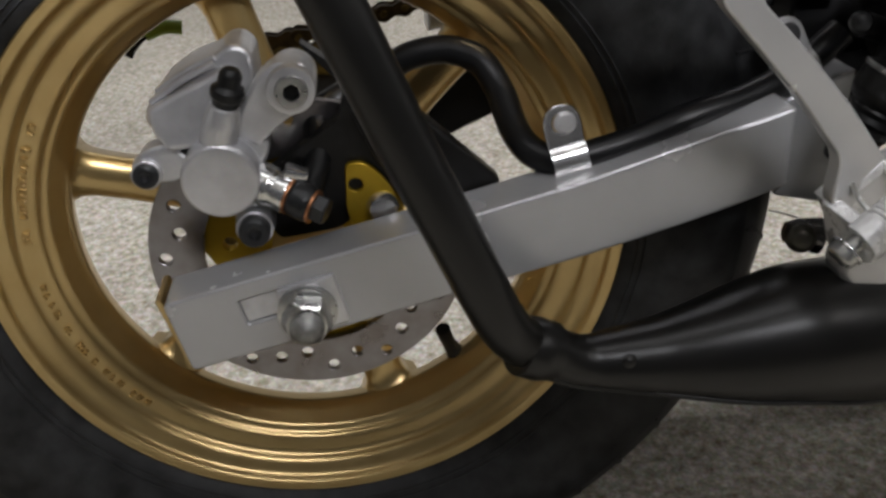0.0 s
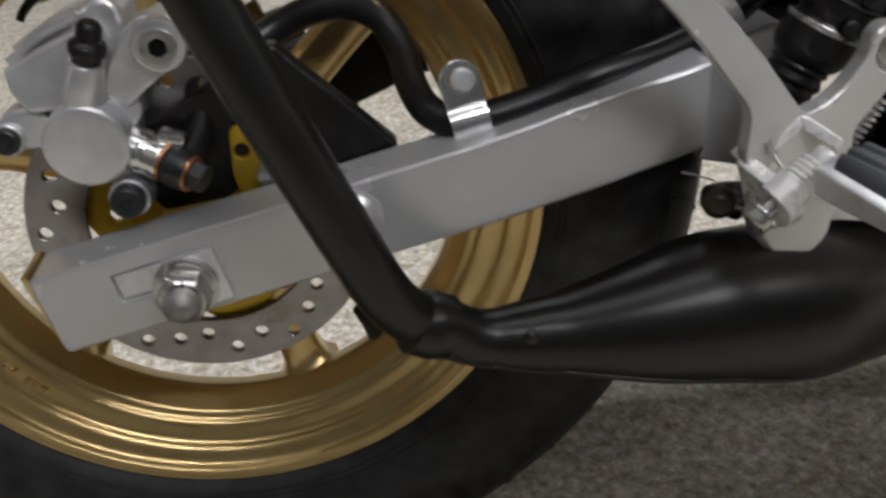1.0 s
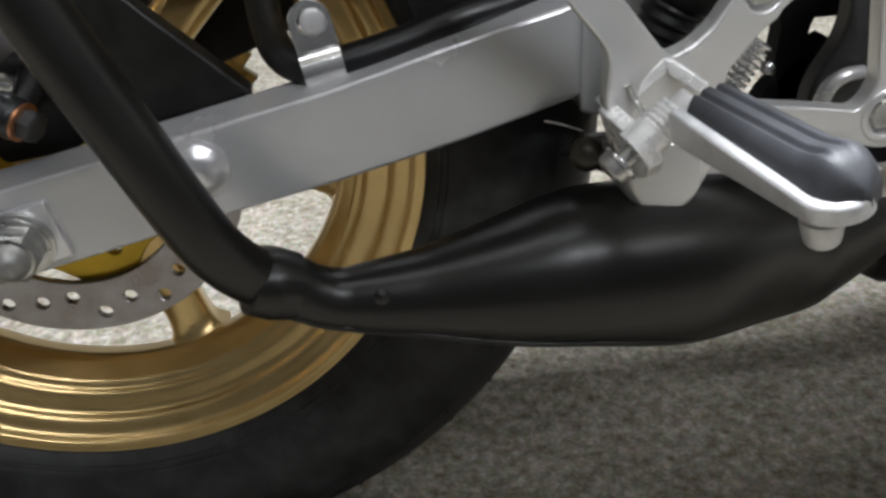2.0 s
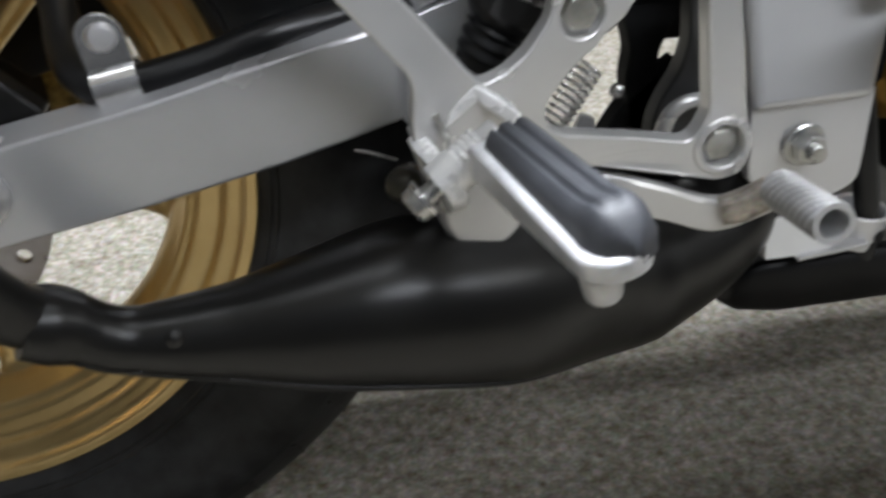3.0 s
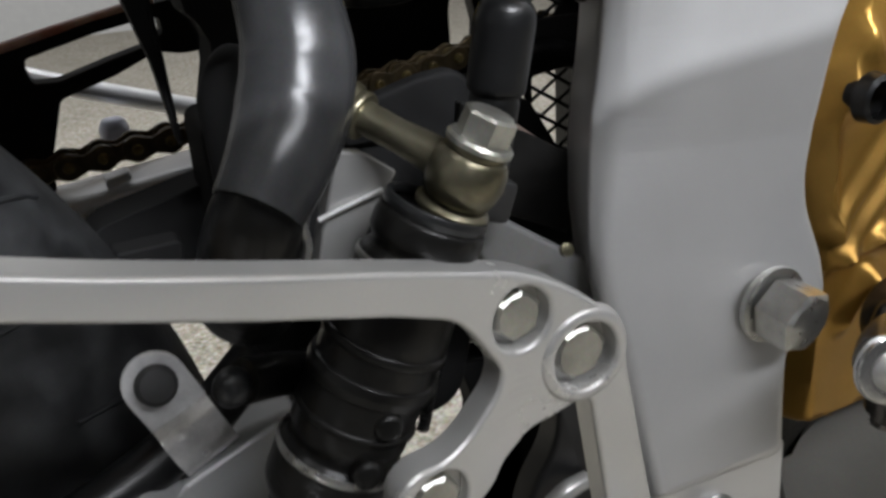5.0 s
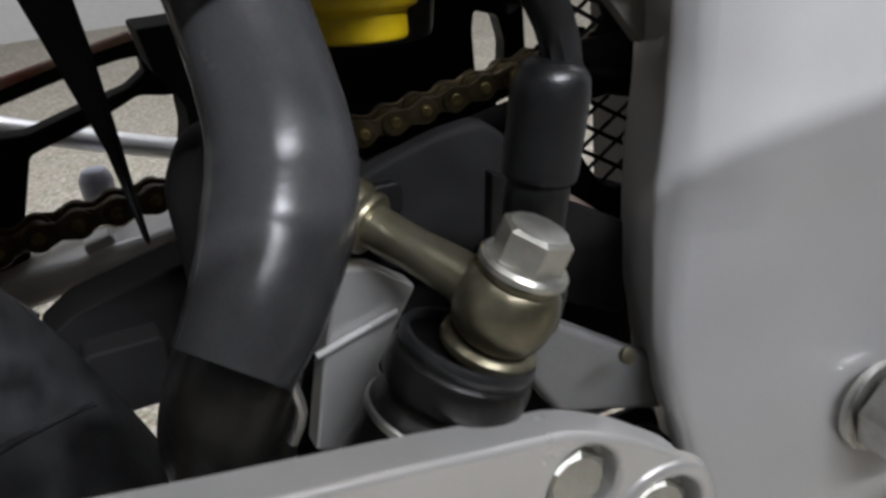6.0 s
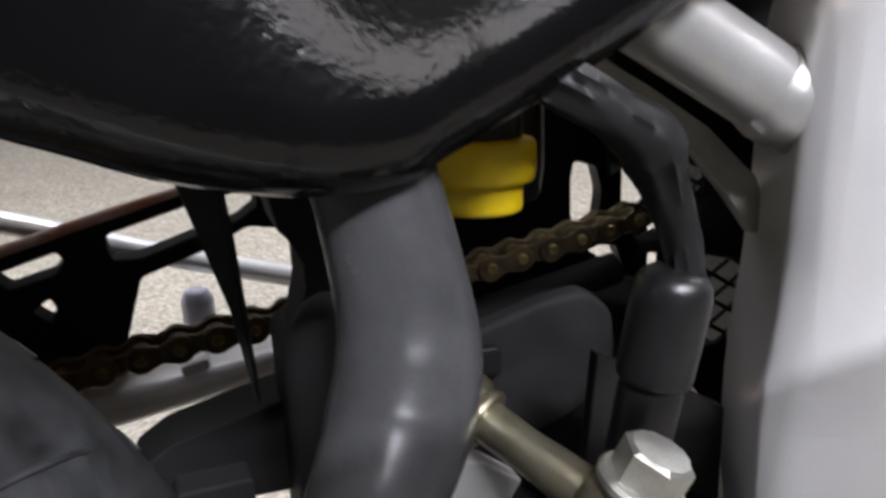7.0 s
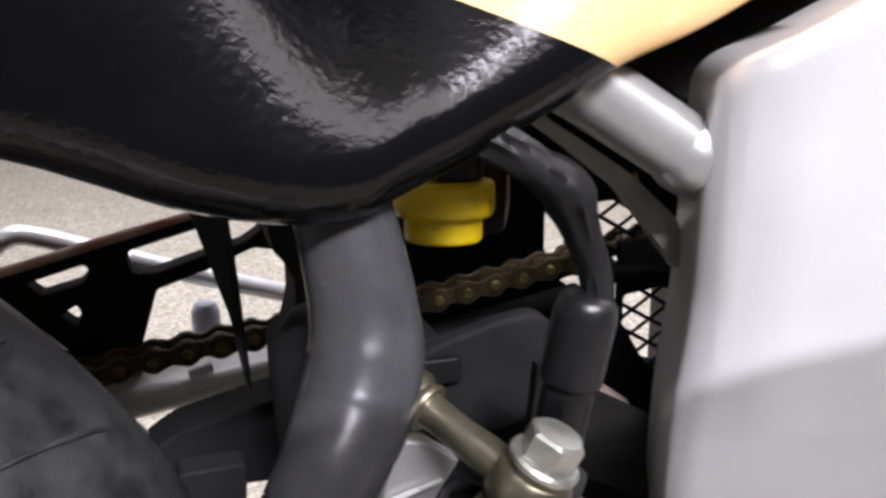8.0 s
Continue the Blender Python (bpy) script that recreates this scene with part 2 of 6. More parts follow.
def plate(outline, front, depth, bevel=0.001, holes=(), into=None, shift=(0, 0), back_bevel=False, steps=3, tag=0):
    """A plate in the x-z plane with holes: front is its y (a number or a function of x and z), depth runs away along +y."""
    bm = into or bmesh.new()
    fy = front if callable(front) else (lambda x, z: front)
    loops = [list(outline) if area2(outline) > 0 else list(outline)[::-1]]
    loops += [list(h) if area2(h) < 0 else list(h)[::-1] for h in holes]
    # a narrower bevel where the wide one would fold over itself
    for _ in range(8):
        flat_loops = [inset(lp, bevel) if bevel else lp for lp in loops]
        pts = [Vector((x, z, 0)) for lp in flat_loops for x, z in lp]
        tris = tessellate_polygon([[Vector((x, z, 0)) for x, z in lp] for lp in flat_loops])
        covered = sum((pts[b] - pts[a]).cross(pts[c] - pts[a]).length / 2 for a, b, c in tris)
        if abs(covered - sum(area2(lp) for lp in flat_loops)) < 0.004 * area2(loops[0]):
            break
        bevel *= 0.8
    fronts, backs = [], []
    for lp in loops:
        rows = []
        for s in range(steps + 1):
            a = math.pi / 2 * s / steps
            flat = inset(lp, bevel * (1 - math.sin(a))) if bevel else lp
            rows.append([bm.verts.new((x, fy(x, z) + bevel * (1 - math.cos(a)), z)) for x, z in flat])
            if not bevel:
                break
        rows.append([bm.verts.new((x + shift[0], fy(x, z) + depth, z + shift[1])) for x, z in lp])
        for r0, r1 in zip(rows, rows[1:]):
            for k in range(len(lp)):
                j = (k + 1) % len(lp)
                bm.faces.new((r0[k], r0[j], r1[j], r1[k]))
        fronts.append(rows[0])
        backs.append(rows[-1])
    for side in (fronts, backs):
        flatlist = [v for lp in side for v in lp]
        tris = tessellate_polygon([[Vector((v.co.x, v.co.z, 0)) for v in lp] for lp in side])
        for a, b, c in tris:
            try:
                bm.faces.new((flatlist[a], flatlist[b], flatlist[c])).material_index = tag if side is fronts else 0
            except ValueError:
                pass
    return bm


def slice_plate(bm, axis, values, front, keep=0):
    """Cuts a bent plate across, so that its face follows its curve."""
    n = (1, 0, 0) if axis == "x" else (0, 0, 1)
    for v in values:
        bmesh.ops.bisect_plane(bm, geom=list(bm.verts) + list(bm.edges) + list(bm.faces), plane_co=[c * v for c in n], plane_no=n)
    bmesh.ops.recalc_face_normals(bm, faces=bm.faces)
    for v in bm.verts:
        if any(f.material_index for f in v.link_faces):
            v.co.y = front(v.co.x, v.co.z)
    for f in bm.faces:
        f.material_index *= keep
    return bm


def block(centre, size, rot=None, bevel=0.001, seg=2, into=None):
    """A box with softened edges, turned by a 3 x 3 matrix."""
    bm = bmesh.new()
    bmesh.ops.create_cube(bm, size=1)
    bmesh.ops.scale(bm, vec=size, verts=bm.verts)
    if bevel:
        bmesh.ops.bevel(bm, geom=list(bm.edges), offset=bevel, segments=seg, profile=0.5, affect="EDGES")
    m = (rot or Matrix.Identity(3)).to_4x4()
    m.translation = Vector(centre)
    bmesh.ops.transform(bm, matrix=m, verts=bm.verts)
    return merge(into, bm) if into else bm


def merge(a, b):
    """Adds the mesh b to a."""
    me = bpy.data.meshes.new("joined")
    b.to_mesh(me)
    b.free()
    a.from_mesh(me)
    bpy.data.meshes.remove(me)
    return a


def hexagon(base, axis, across, height, into=None, dome=0.12, spin=0.0, flange=None):
    """A hexagon head: its base, the way it points, its width over the flats and its height; flange: (radius, height)."""
    bm = into or bmesh.new()
    a, u, v = basis(axis)
    o = Vector(base)
    if flange:
        lathe([(0, 0), (flange[0], 0), (flange[0], flange[1] * 0.6), (flange[0] * 0.92, flange[1]), (0, flange[1])], o, a, 32, into=bm)
        o = o + a * flange[1] * 0.9
    r = across / math.sqrt(3)
    ch = across * 0.06

    def hexring(h, rr):
        return [bm.verts.new(o + a * h + (u * math.cos(k * math.tau / 6 + spin) + v * math.sin(k * math.tau / 6 + spin)) * rr) for k in range(6)]
    rings = [hexring(0, r), hexring(height - ch, r)]
    top = [bm.verts.new(o + a * height + (u * math.cos(k * math.tau / 12 + spin) + v * math.sin(k * math.tau / 12 + spin)) * across * 0.47) for k in range(12)]
    for k in range(6):
        j = (k + 1) % 6
        bm.faces.new((rings[0][k], rings[0][j], rings[1][j], rings[1][k]))
        bm.faces.new((rings[1][k], rings[1][j], top[(2 * k + 2) % 12], top[2 * k + 1], top[2 * k]))
    apex = bm.verts.new(o + a * (height + across * dome * 0.3))
    for k in range(12):
        bm.faces.new((top[k], top[(k + 1) % 12], apex))
    bm.faces.new(rings[0][::-1])
    return bm


def coil(a, b, radius, wire, turns, seg=8, per=14):
    """A coil spring from a to b."""
    a, b = Vector(a), Vector(b)
    ax, u, v = basis(b - a)
    n = int(turns * per)
    pts = [a + (b - a) * (k / n) + (u * math.cos(k * math.tau / per) + v * math.sin(k * math.tau / per)) * radius for k in range(n + 1)]
    return tube(pts, wire, seg, 1)

# ---- room ----
def carpet_material():
    m = bpy.data.materials.new("speckled_carpet")
    m.use_nodes = True
    nt = m.node_tree
    n, l = nt.nodes, nt.links
    b = n["Principled BSDF"]
    b.inputs["Roughness"].default_value = 0.95
    b.inputs["Specular IOR Level"].default_value = 0.15
    tc = n.new("ShaderNodeTexCoord")
    tuft = n.new("ShaderNodeTexVoronoi")
    tuft.inputs["Scale"].default_value = 330
    l.new(tc.outputs["Object"], tuft.inputs["Vector"])
    clump = n.new("ShaderNodeTexNoise")
    clump.inputs["Scale"].default_value = 145
    clump.inputs["Detail"].default_value = 6
    clump.inputs["Roughness"].default_value = 0.7
    l.new(tc.outputs["Object"], clump.inputs["Vector"])
    broad = n.new("ShaderNodeTexNoise")
    broad.inputs["Scale"].default_value = 9
    broad.inputs["Detail"].default_value = 4
    l.new(tc.outputs["Object"], broad.inputs["Vector"])
    r1 = n.new("ShaderNodeValToRGB")
    e = r1.color_ramp.elements
    e[0].position, e[0].color = 0.27, (0.080, 0.064, 0.028, 1)
    e[1].position, e[1].color = 0.73, (0.45, 0.42, 0.375, 1)
    mid = e.new(0.5)
    mid.color = (0.222, 0.206, 0.172, 1)
    l.new(clump.outputs["Fac"], r1.inputs["Fac"])
    r2 = n.new("ShaderNodeMix")
    r2.data_type, r2.blend_type = "RGBA", "OVERLAY"
    r2.inputs[0].default_value = 0.08
    l.new(r1.outputs["Color"], r2.inputs[6])
    l.new(tuft.outputs["Color"], r2.inputs[7])
    hs = n.new("ShaderNodeHueSaturation")
    hs.inputs["Saturation"].default_value = 1.1
    l.new(r2.outputs[2], hs.inputs["Color"])
    mr = n.new("ShaderNodeMapRange")
    mr.inputs["To Min"].default_value, mr.inputs["To Max"].default_value = 0.68, 0.95
    l.new(broad.outputs["Fac"], mr.inputs["Value"])
    l.new(mr.outputs["Result"], hs.inputs["Value"])
    l.new(hs.outputs["Color"], b.inputs["Base Color"])
    bp = n.new("ShaderNodeBump")
    bp.inputs["Strength"].default_value = 0.9
    bp.inputs["Distance"].default_value = 0.002
    l.new(clump.outputs["Fac"], bp.inputs["Height"])
    l.new(bp.outputs["Normal"], b.inputs["Normal"])
    return m


CARPET = carpet_material()
FLOOR_Z = -0.003
WALL = shade("grey_wall_paint", (0.28, 0.275, 0.26), 0.7, 0, 0.04)
BLOCKER_HEIGHT = 1.2
# near black, so the added wall mirrors dark in the bike
BLOCKER_M = shade("near_black_blocker_paint", (0.026, 0.026, 0.027), 0.8, 0, 0.05)
CEIL = shade("ceiling_board", (0.60, 0.60, 0.59), 0.8, 0, 0.05)


def slab(name, lo, hi, mat, label, category):
    bm = block([(a + b) / 2 for a, b in zip(lo, hi)], [b - a for a, b in zip(lo, hi)], bevel=0)
    ob = part(name, bm, mat, None, flat=True)
    return tagged(ob, label, category, kind="structure")


slab("floor", (-3.2, -3.2, FLOOR_Z - 0.1), (3.8, 3.8, FLOOR_Z), CARPET, "speckled brown-grey short-pile carpet floor", "floor")
slab("wall_north", (-3.2, 3.8, FLOOR_Z - 0.1), (3.8, 3.92, 2.8), WALL, "plain grey painted showroom wall", "wall")
slab("wall_south", (-3.2, -3.32, FLOOR_Z - 0.1), (3.8, -3.2, 2.8), WALL, "plain grey painted showroom wall", "wall")
slab("wall_east", (3.8, -3.2, FLOOR_Z - 0.1), (3.92, 3.8, 2.8), WALL, "plain grey painted showroom wall", "wall")
slab("wall_west", (-3.32, -3.2, FLOOR_Z - 0.1), (-3.2, 3.8, 2.8), WALL, "plain grey painted showroom wall", "wall")
# unseen low wall, added to keep the near lights off the lower parts
slab("added_blocker_wall", (-3.2, -0.62, FLOOR_Z - 0.1), (3.8, -0.50, BLOCKER_HEIGHT), BLOCKER_M, "unseen near-black low wall, added to block the near lights", "wall")
slab("ceiling", (-3.32, -3.32, 2.8), (3.92, 3.92, 2.9), CEIL, "plain white ceiling board", "ceiling")

# added ceiling lights, all out of view: a glowing panel and an area lamp each
LAMP = bpy.data.materials.new("lit_diffuser")
LAMP.use_nodes = True
LAMP.node_tree.nodes["Principled BSDF"].inputs["Emission Color"].default_value = (1, 0.97, 0.92, 1)
LAMP.node_tree.nodes["Principled BSDF"].inputs["Emission Strength"].default_value = 3


def added_ceiling_light(x, y, length, width, watts):
    top = tagged(new("added_ceiling_light"), "unseen white ceiling light, added to light the bike", "light", "ceiling fittings")
    part("frame", block((x, y, 2.775), (length + 0.06, width + 0.06, 0.05), bevel=0.004), WHITE_P, top)
    part("diffuser", block((x, y, 2.748), (length, width, 0.012), bevel=0.002), LAMP, top, "glowing diffuser")
    lamp = bpy.data.lights.new("added_area_light", "AREA")
    lamp.shape, lamp.size, lamp.size_y, lamp.energy, lamp.color = "RECTANGLE", length, width, watts, (0.96, 0.982, 1.03)
    ob = new("added_area_light", lamp)
    ob.location = (x, y, 2.735)
    ob.parent = top


for x, y, length, width, watts in LIGHTS:
    added_ceiling_light(x, y, length, width, watts)

# ---- motorcycle ----
bike = tagged(new("motorcycle"), "small black and silver sports motorcycle with gold wheels standing on carpet", "motorcycle")

# -- rear wheel --
CX, CY, CZ = 0.0231, 0.469, 0.2546
AXIS = (0, 1, 0)
TYRE_R = CZ - FLOOR_Z
near = [(0.1640, -0.0312), (0.1662, -0.0325), (0.1652, -0.0342), (0.1626, -0.0330), (0.1604, -0.0324), (0.1584, -0.0282), (0.1514, -0.0250),
        (0.1488, -0.0205), (0.1392, -0.0172), (0.1372, -0.0142), (0.1338, -0.0126), (0.1318, -0.0092), (0.1276, -0.0030), (0.1258, 0.0020)]
far_side = [(0.1275, 0.012), (0.133, 0.018), (0.139, 0.024), (0.150, 0.027), (0.160, 0.0315), (0.166, 0.033), (0.166, 0.031), (0.158, 0.028), (0.150, 0.021),
            (0.136, 0.013), (0.137, -0.004), (0.152, -0.014), (0.1615, -0.027)]
rim = part("rear_wheel_rim", lathe(rolled(near + far_side, 0.0022), (CX, CY, CZ), AXIS, 320, closed=True), GOLD, bike, "gold painted six-spoke rear wheel with a stepped rim", angle=75)


def spoke(angle):
    """A cast spoke with a rounded face and a flared foot on the rim."""
    bm = bmesh.new()
    ca, sa = math.cos(angle), math.sin(angle)
    rows = []
    for r, w, f in ((0.028, 0.0150, 0.002), (0.045, 0.0135, 0.004), (0.07, 0.0124, 0.006), (0.1, 0.0120, 0.006), (0.116, 0.0122, 0.005),
                    (0.1225, 0.0132, 0.0035), (0.1262, 0.0155, 0.001), (0.1300, 0.0215, -0.003)):
        sec = [(w * math.cos(q), f + 0.009 - 0.009 * math.sin(q)) for q in (math.pi * k / 14 for k in range(15))]
        sec += [(-w * 0.8, 0.026), (w * 0.8, 0.026)]
        rows.append([bm.verts.new((CX + ca * r - sa * s, CY + h, CZ + sa * r + ca * s)) for s, h in sec])
    n = len(rows[0])
    for r0, r1 in zip(rows, rows[1:]):
        for k in range(n):
            bm.faces.new((r0[k], r0[(k + 1) % n], r1[(k + 1) % n], r1[k]))
    bm.faces.new(rows[0])
    bm.faces.new(rows[-1][::-1])
    return bm


for k in range(6):
    part("spoke", spoke(radians(-75.6 + 60 * k)), GOLD, rim, angle=50)
part("hub", lathe(soften([(0, -0.036), (0.020, -0.036), (0.024, -0.034), (0.034, -0.030), (0.036, -0.015), (0.031, -0.008), (0.031, 0.02), (0.038, 0.03), (0.038, 0.045), (0, 0.045)], 0.0015),
                  (CX, CY, CZ), AXIS, 64), GOLD, rim, "gold wheel hub")
# cast-in lettering on the rim, worn past reading: one raised mark a letter
rng = random.Random(4)
for a0, a1, r_mid in ((186, 222, 0.1440), (150, 177, 0.1440)):
    a = a0
    while a < a1:
        wide = rng.choice((1.1, 1.5, 1.8, 0.7))
        if rng.random() > 0.16:
            letter = bmesh.new()
            for piece in range(rng.choice((1, 2, 2))):
                th = radians(a + wide * (0.2 + 0.5 * piece))
                hgt = rng.uniform(0.0025, 0.0045)
                rot = Matrix.Rotation(-th, 3, "Y") @ Matrix.Rotation(radians(19), 3, "Z")
                y = CY - 0.0197 + (0.1440 - r_mid) * 0.5
                block((CX + math.cos(th) * r_mid, y, CZ + math.sin(th) * r_mid), (hgt, 0.0020, 0.0013), rot, 0.0003, 1, into=letter)
                if rng.random() > 0.5:
                    th2 = th + radians(0.35)
                    block((CX + math.cos(th2) * (r_mid + hgt * 0.4), y - 0.0004, CZ + math.sin(th2) * (r_mid + hgt * 0.4)), (0.0013, 0.0020, 0.0028), rot, 0.0003, 1, into=letter)
            part("casting_mark", letter, GOLD, rim)
        a += wide + 0.55
# tyre: half section, near bead to far bead
half = [(0.1654, -0.0325), (0.1662, -0.0350), (0.170, -0.0385), (0.178, -0.0445), (0.190, -0.0500), (0.203, -0.0530), (0.215, -0.0525), (0.224, -0.0490), (0.2262, -0.0478), (0.2272, -0.0462),
        (0.236, -0.0400), (0.246, -0.029), (0.2540, -0.016), (TYRE_R, 0.0)]
tyre_rows = half + [(r, -h) for r, h in half[::-1][1:]] + [(0.1668, 0.028), (0.1668, 0), (0.1668, -0.028)]
part("tyre", lathe(tyre_rows, (CX, CY, CZ), AXIS, 160, closed=True), RUBBER, rim, "black road tyre with a worn smooth sidewall", angle=60)
ridge = bmesh.new()
for rr, hh in ((0.1715, -0.0395), (0.1745, -0.0418)):
    lathe([(rr - 0.0008, hh + 0.0006), (rr, hh - 0.0009), (rr + 0.0008, hh - 0.0004)], (CX, CY, CZ), AXIS, 120, into=ridge)
part("bead_line", ridge, RUBBER, rim)
# tread cuts: one mesh for each side, turned round the axle
for sgn in (-1, 1):
    pts = []
    for k in range(6):
        u = k / 5
        h = sgn * (0.012 + 0.034 * u)
        r = float(np.interp(abs(h), [0, 0.016, 0.029, 0.040, 0.0462, 0.049], [TYRE_R, 0.2540, 0.246, 0.236, 0.2272, 0.224])) + 0.0002
        a = 0.10 * u if sgn < 0 else 0.07 + 0.10 * u
        pts.append((r * math.cos(a), h, r * math.sin(a)))
    cut = part("tread_cut", tube(pts, 0.0009, 6, 1), RUBBER, rim)
    cut.location = (CX, CY, CZ)
    for k in range(1, 44):
        ob = new("tread_cut", cut.data)
        ob.parent = rim
        ob.location = (CX, CY, CZ)
        ob.rotation_euler = (0, -math.tau * k / 44, 0)
part("valve_stem", tube([(0.0985, 0.4745, 0.1495), (0.0935, 0.4705, 0.162), (0.0900, 0.468, 0.1735)], [0.0062, 0.0042, 0.0047], 14, 4), HOSE_DARK, rim, "black rubber valve stem with its cap")

# -- brake disc --
HOLES = []
for k in range(6):
    for da, r in ((0, 0.0724), (12, 0.0664), (24, 0.0615), (36, 0.0708), (48, 0.0655)):
        a = radians(-123.2 + 60 * k + da)
        HOLES.append(ring2(CX + r * math.cos(a), CZ + r * math.sin(a), 0.0033, 14))
inner = ring2(CX, CZ, 0.0535, 72)
disc = part("brake_disc", plate(ring2(CX, CZ, 0.0802, 120), 0.4283, 0.0038, 0.0004, [inner] + HOLES, steps=1), STEEL, bike, "drilled steel rear brake disc with heat-tinted faces", angle=30)
lobes = []
for k in range(96):
    a = math.tau * k / 96
    r = 0.0545 + 0.0055 * math.cos(6 * (a + radians(20)))
    lobes.append((CX + r * math.cos(a), CZ + r * math.sin(a)))
part("disc_carrier", plate(lobes, 0.4325, 0.005, 0.0008, [ring2(CX, CZ, 0.020, 40)] + [ring2(CX + 0.041 * math.cos(radians(50 + 60 * k)), CZ + 0.041 * math.sin(radians(50 + 60 * k)), 0.0035, 14) for k in range(6)]),
     GOLD_BRIGHT, disc, "gold disc carrier")

# -- swingarm --
TOP = [(-0.0415, 0.2630), (0.0135, 0.2746), (0.0747, 0.2870), (0.0963, 0.2915), (0.1450, 0.3018), (0.1680, 0.3075), (0.1900, 0.3135), (0.2180, 0.3200), (0.2460, 0.3260), (0.2545, 0.3198), (0.2770, 0.3272), (0.2900, 0.3315)]
BOT = [(-0.0345, 0.2262), (0.0346, 0.2406), (0.0880, 0.2521), (0.1100, 0.2568), (0.1480, 0.2644), (0.1680, 0.2688), (0.1980, 0.2756), (0.2220, 0.2818), (0.2480, 0.2888), (0.2560, 0.2700), (0.2850, 0.2620)]


def arm_y(x, z=0):
    return float(np.interp(x, [-0.05, 0.06, 0.15, 0.20, 0.235, 0.246, 0.2485, 0.2530, 0.256, 0.280, 0.30], [0.3748, 0.3755, 0.3765, 0.3785, 0.3805, 0.3820, 0.3855, 0.4040, 0.4090, 0.4110, 0.4130]))


slope = (0.2754 - 0.2632) / 0.0565
slot_c = (0.0045, 0.2572)
ux, uz = Vector((1, slope)).normalized()


def along(c, s, h):
    return (c[0] + ux * s - uz * h, c[1] + uz * s + ux * h)


slot = rounded([along(slot_c, -0.0118, -0.0062), along(slot_c, 0.012, -0.0062), along(slot_c, 0.012, 0.0062), along(slot_c, -0.0118, 0.0062)], 0.0015)
arm_outline = rounded(TOP[::-1] + BOT, [0.002] * 11 + [0.003] + [0.003] + [0.002] * 10)
swingarm = part("swingarm", slice_plate(plate(arm_outline, arm_y, 0.025, 0.0020, [slot], tag=1), "x", [0.050 + 0.006 * k for k in range(31)] + [0.239 + 0.002 * k for k in range(12)], arm_y), SILVER_ARM, bike, "silver painted box-section swingarm", angle=50)
part("slot_insert", plate(rounded([along(slot_c, -0.0116, -0.0060), along(slot_c, 0.0118, -0.0060), along(slot_c, 0.0118, 0.0060), along(slot_c, -0.0116, 0.0060)], 0.001), 0.3768, 0.006, 0.0006), WORN_SILVER, swingarm, "bright slot insert")
part("end_cap", plate(rounded([(-0.0455, 0.2628), (-0.0425, 0.2630), (-0.0340, 0.2270), (-0.0366, 0.2258)], 0.0008), 0.3795, 0.024, 0.0006), GOLD, swingarm, "thin gold edge of the end plate")
ax_o = Vector((CX - 0.001, arm_y(CX), CZ))
part("adjuster_plate", plate(rounded([along((CX, CZ + 0.001), -0.0115, -0.0125), along((CX, CZ + 0.001), 0.0150, -0.0125), along((CX, CZ + 0.001), 0.0150, 0.0125), along((CX, CZ + 0.001), -0.0115, 0.0125)], 0.001), ax_o.y - 0.003, 0.0035, 0.0006), ALLOY, swingarm, "pressed adjuster plate")
nut = lathe([(0.0, 0), (0.0135, 0), (0.0135, 0.0022), (0.0118, 0.003), (0, 0.003)], ax_o - Vector((0, 0.003, 0)), (0, -1, 0), 36)
hexagon(ax_o - Vector((0, 0.0058, 0)), (0, -1, 0), 0.0195, 0.0095, into=nut, spin=0.35, flange=(0.0122, 0.0015))
part("axle_nut", nut, ZINC, swingarm, "zinc plated axle nut and washer")
thread = [(0.0078, 0)]
for k in range(7):
    thread += [(0.0078, 0.0010 + k * 0.0011), (0.0071, 0.00155 + k * 0.0011)]
thread += [(0.0066, 0.0094), (0.0040, 0.0118), (0, 0.0125)]
part("axle_end", lathe(thread, ax_o - Vector((0, 0.0120, 0)), (0, -1, 0), 28), AXLE_DARK, swingarm, "dark threaded axle end")
part("split_pin", tube([ax_o + Vector((-0.007, -0.0165, 0.007)), ax_o + Vector((-0.002, -0.0185, 0.0105)), ax_o + Vector((-0.0045, -0.0175, 0.0135)), ax_o + Vector((-0.003, -0.0165, 0.018))], 0.0009, 8, 4), ZINC, swingarm)
b0 = Vector((0.0945, arm_y(0.0945), 0.2765))
part("side_bolt", lathe([(0, 0), (0.0118, 0), (0.0118, 0.0016), (0.0098, 0.0022), (0.0082, 0.0042), (0.005, 0.0056), (0, 0.006)], b0, (0, -1, 0), 36), ALLOY, swingarm, "domed silver bolt with a washer")
# gusset block and pivot end of the arm
part("pivot_gusset", plate(rounded([(0.2800, 0.3240), (0.318, 0.3280), (0.320, 0.2900), (0.282, 0.2930)], 0.004), 0.4230, 0.03, 0.002), PLASTIC, swingarm, "black pivot gusset")

# -- brake hose and its clips on the swingarm --
HOSE_PTS = [(0.030, 0.440, 0.322), (0.052, 0.452, 0.330), (0.068, 0.458, 0.3365), (0.084, 0.457, 0.3435), (0.100, 0.454, 0.3452), (0.1145, 0.447, 0.3405), (0.1225, 0.436, 0.3280), (0.1255, 0.420, 0.3155), (0.1305, 0.4065, 0.3085),
            (0.1400, 0.3985, 0.3052), (0.1530, 0.3960, 0.3062), (0.1790, 0.3965, 0.3120), (0.2050, 0.3990, 0.3195), (0.2350, 0.4080, 0.3235), (0.262, 0.4170, 0.3315), (0.283, 0.4190, 0.348)]
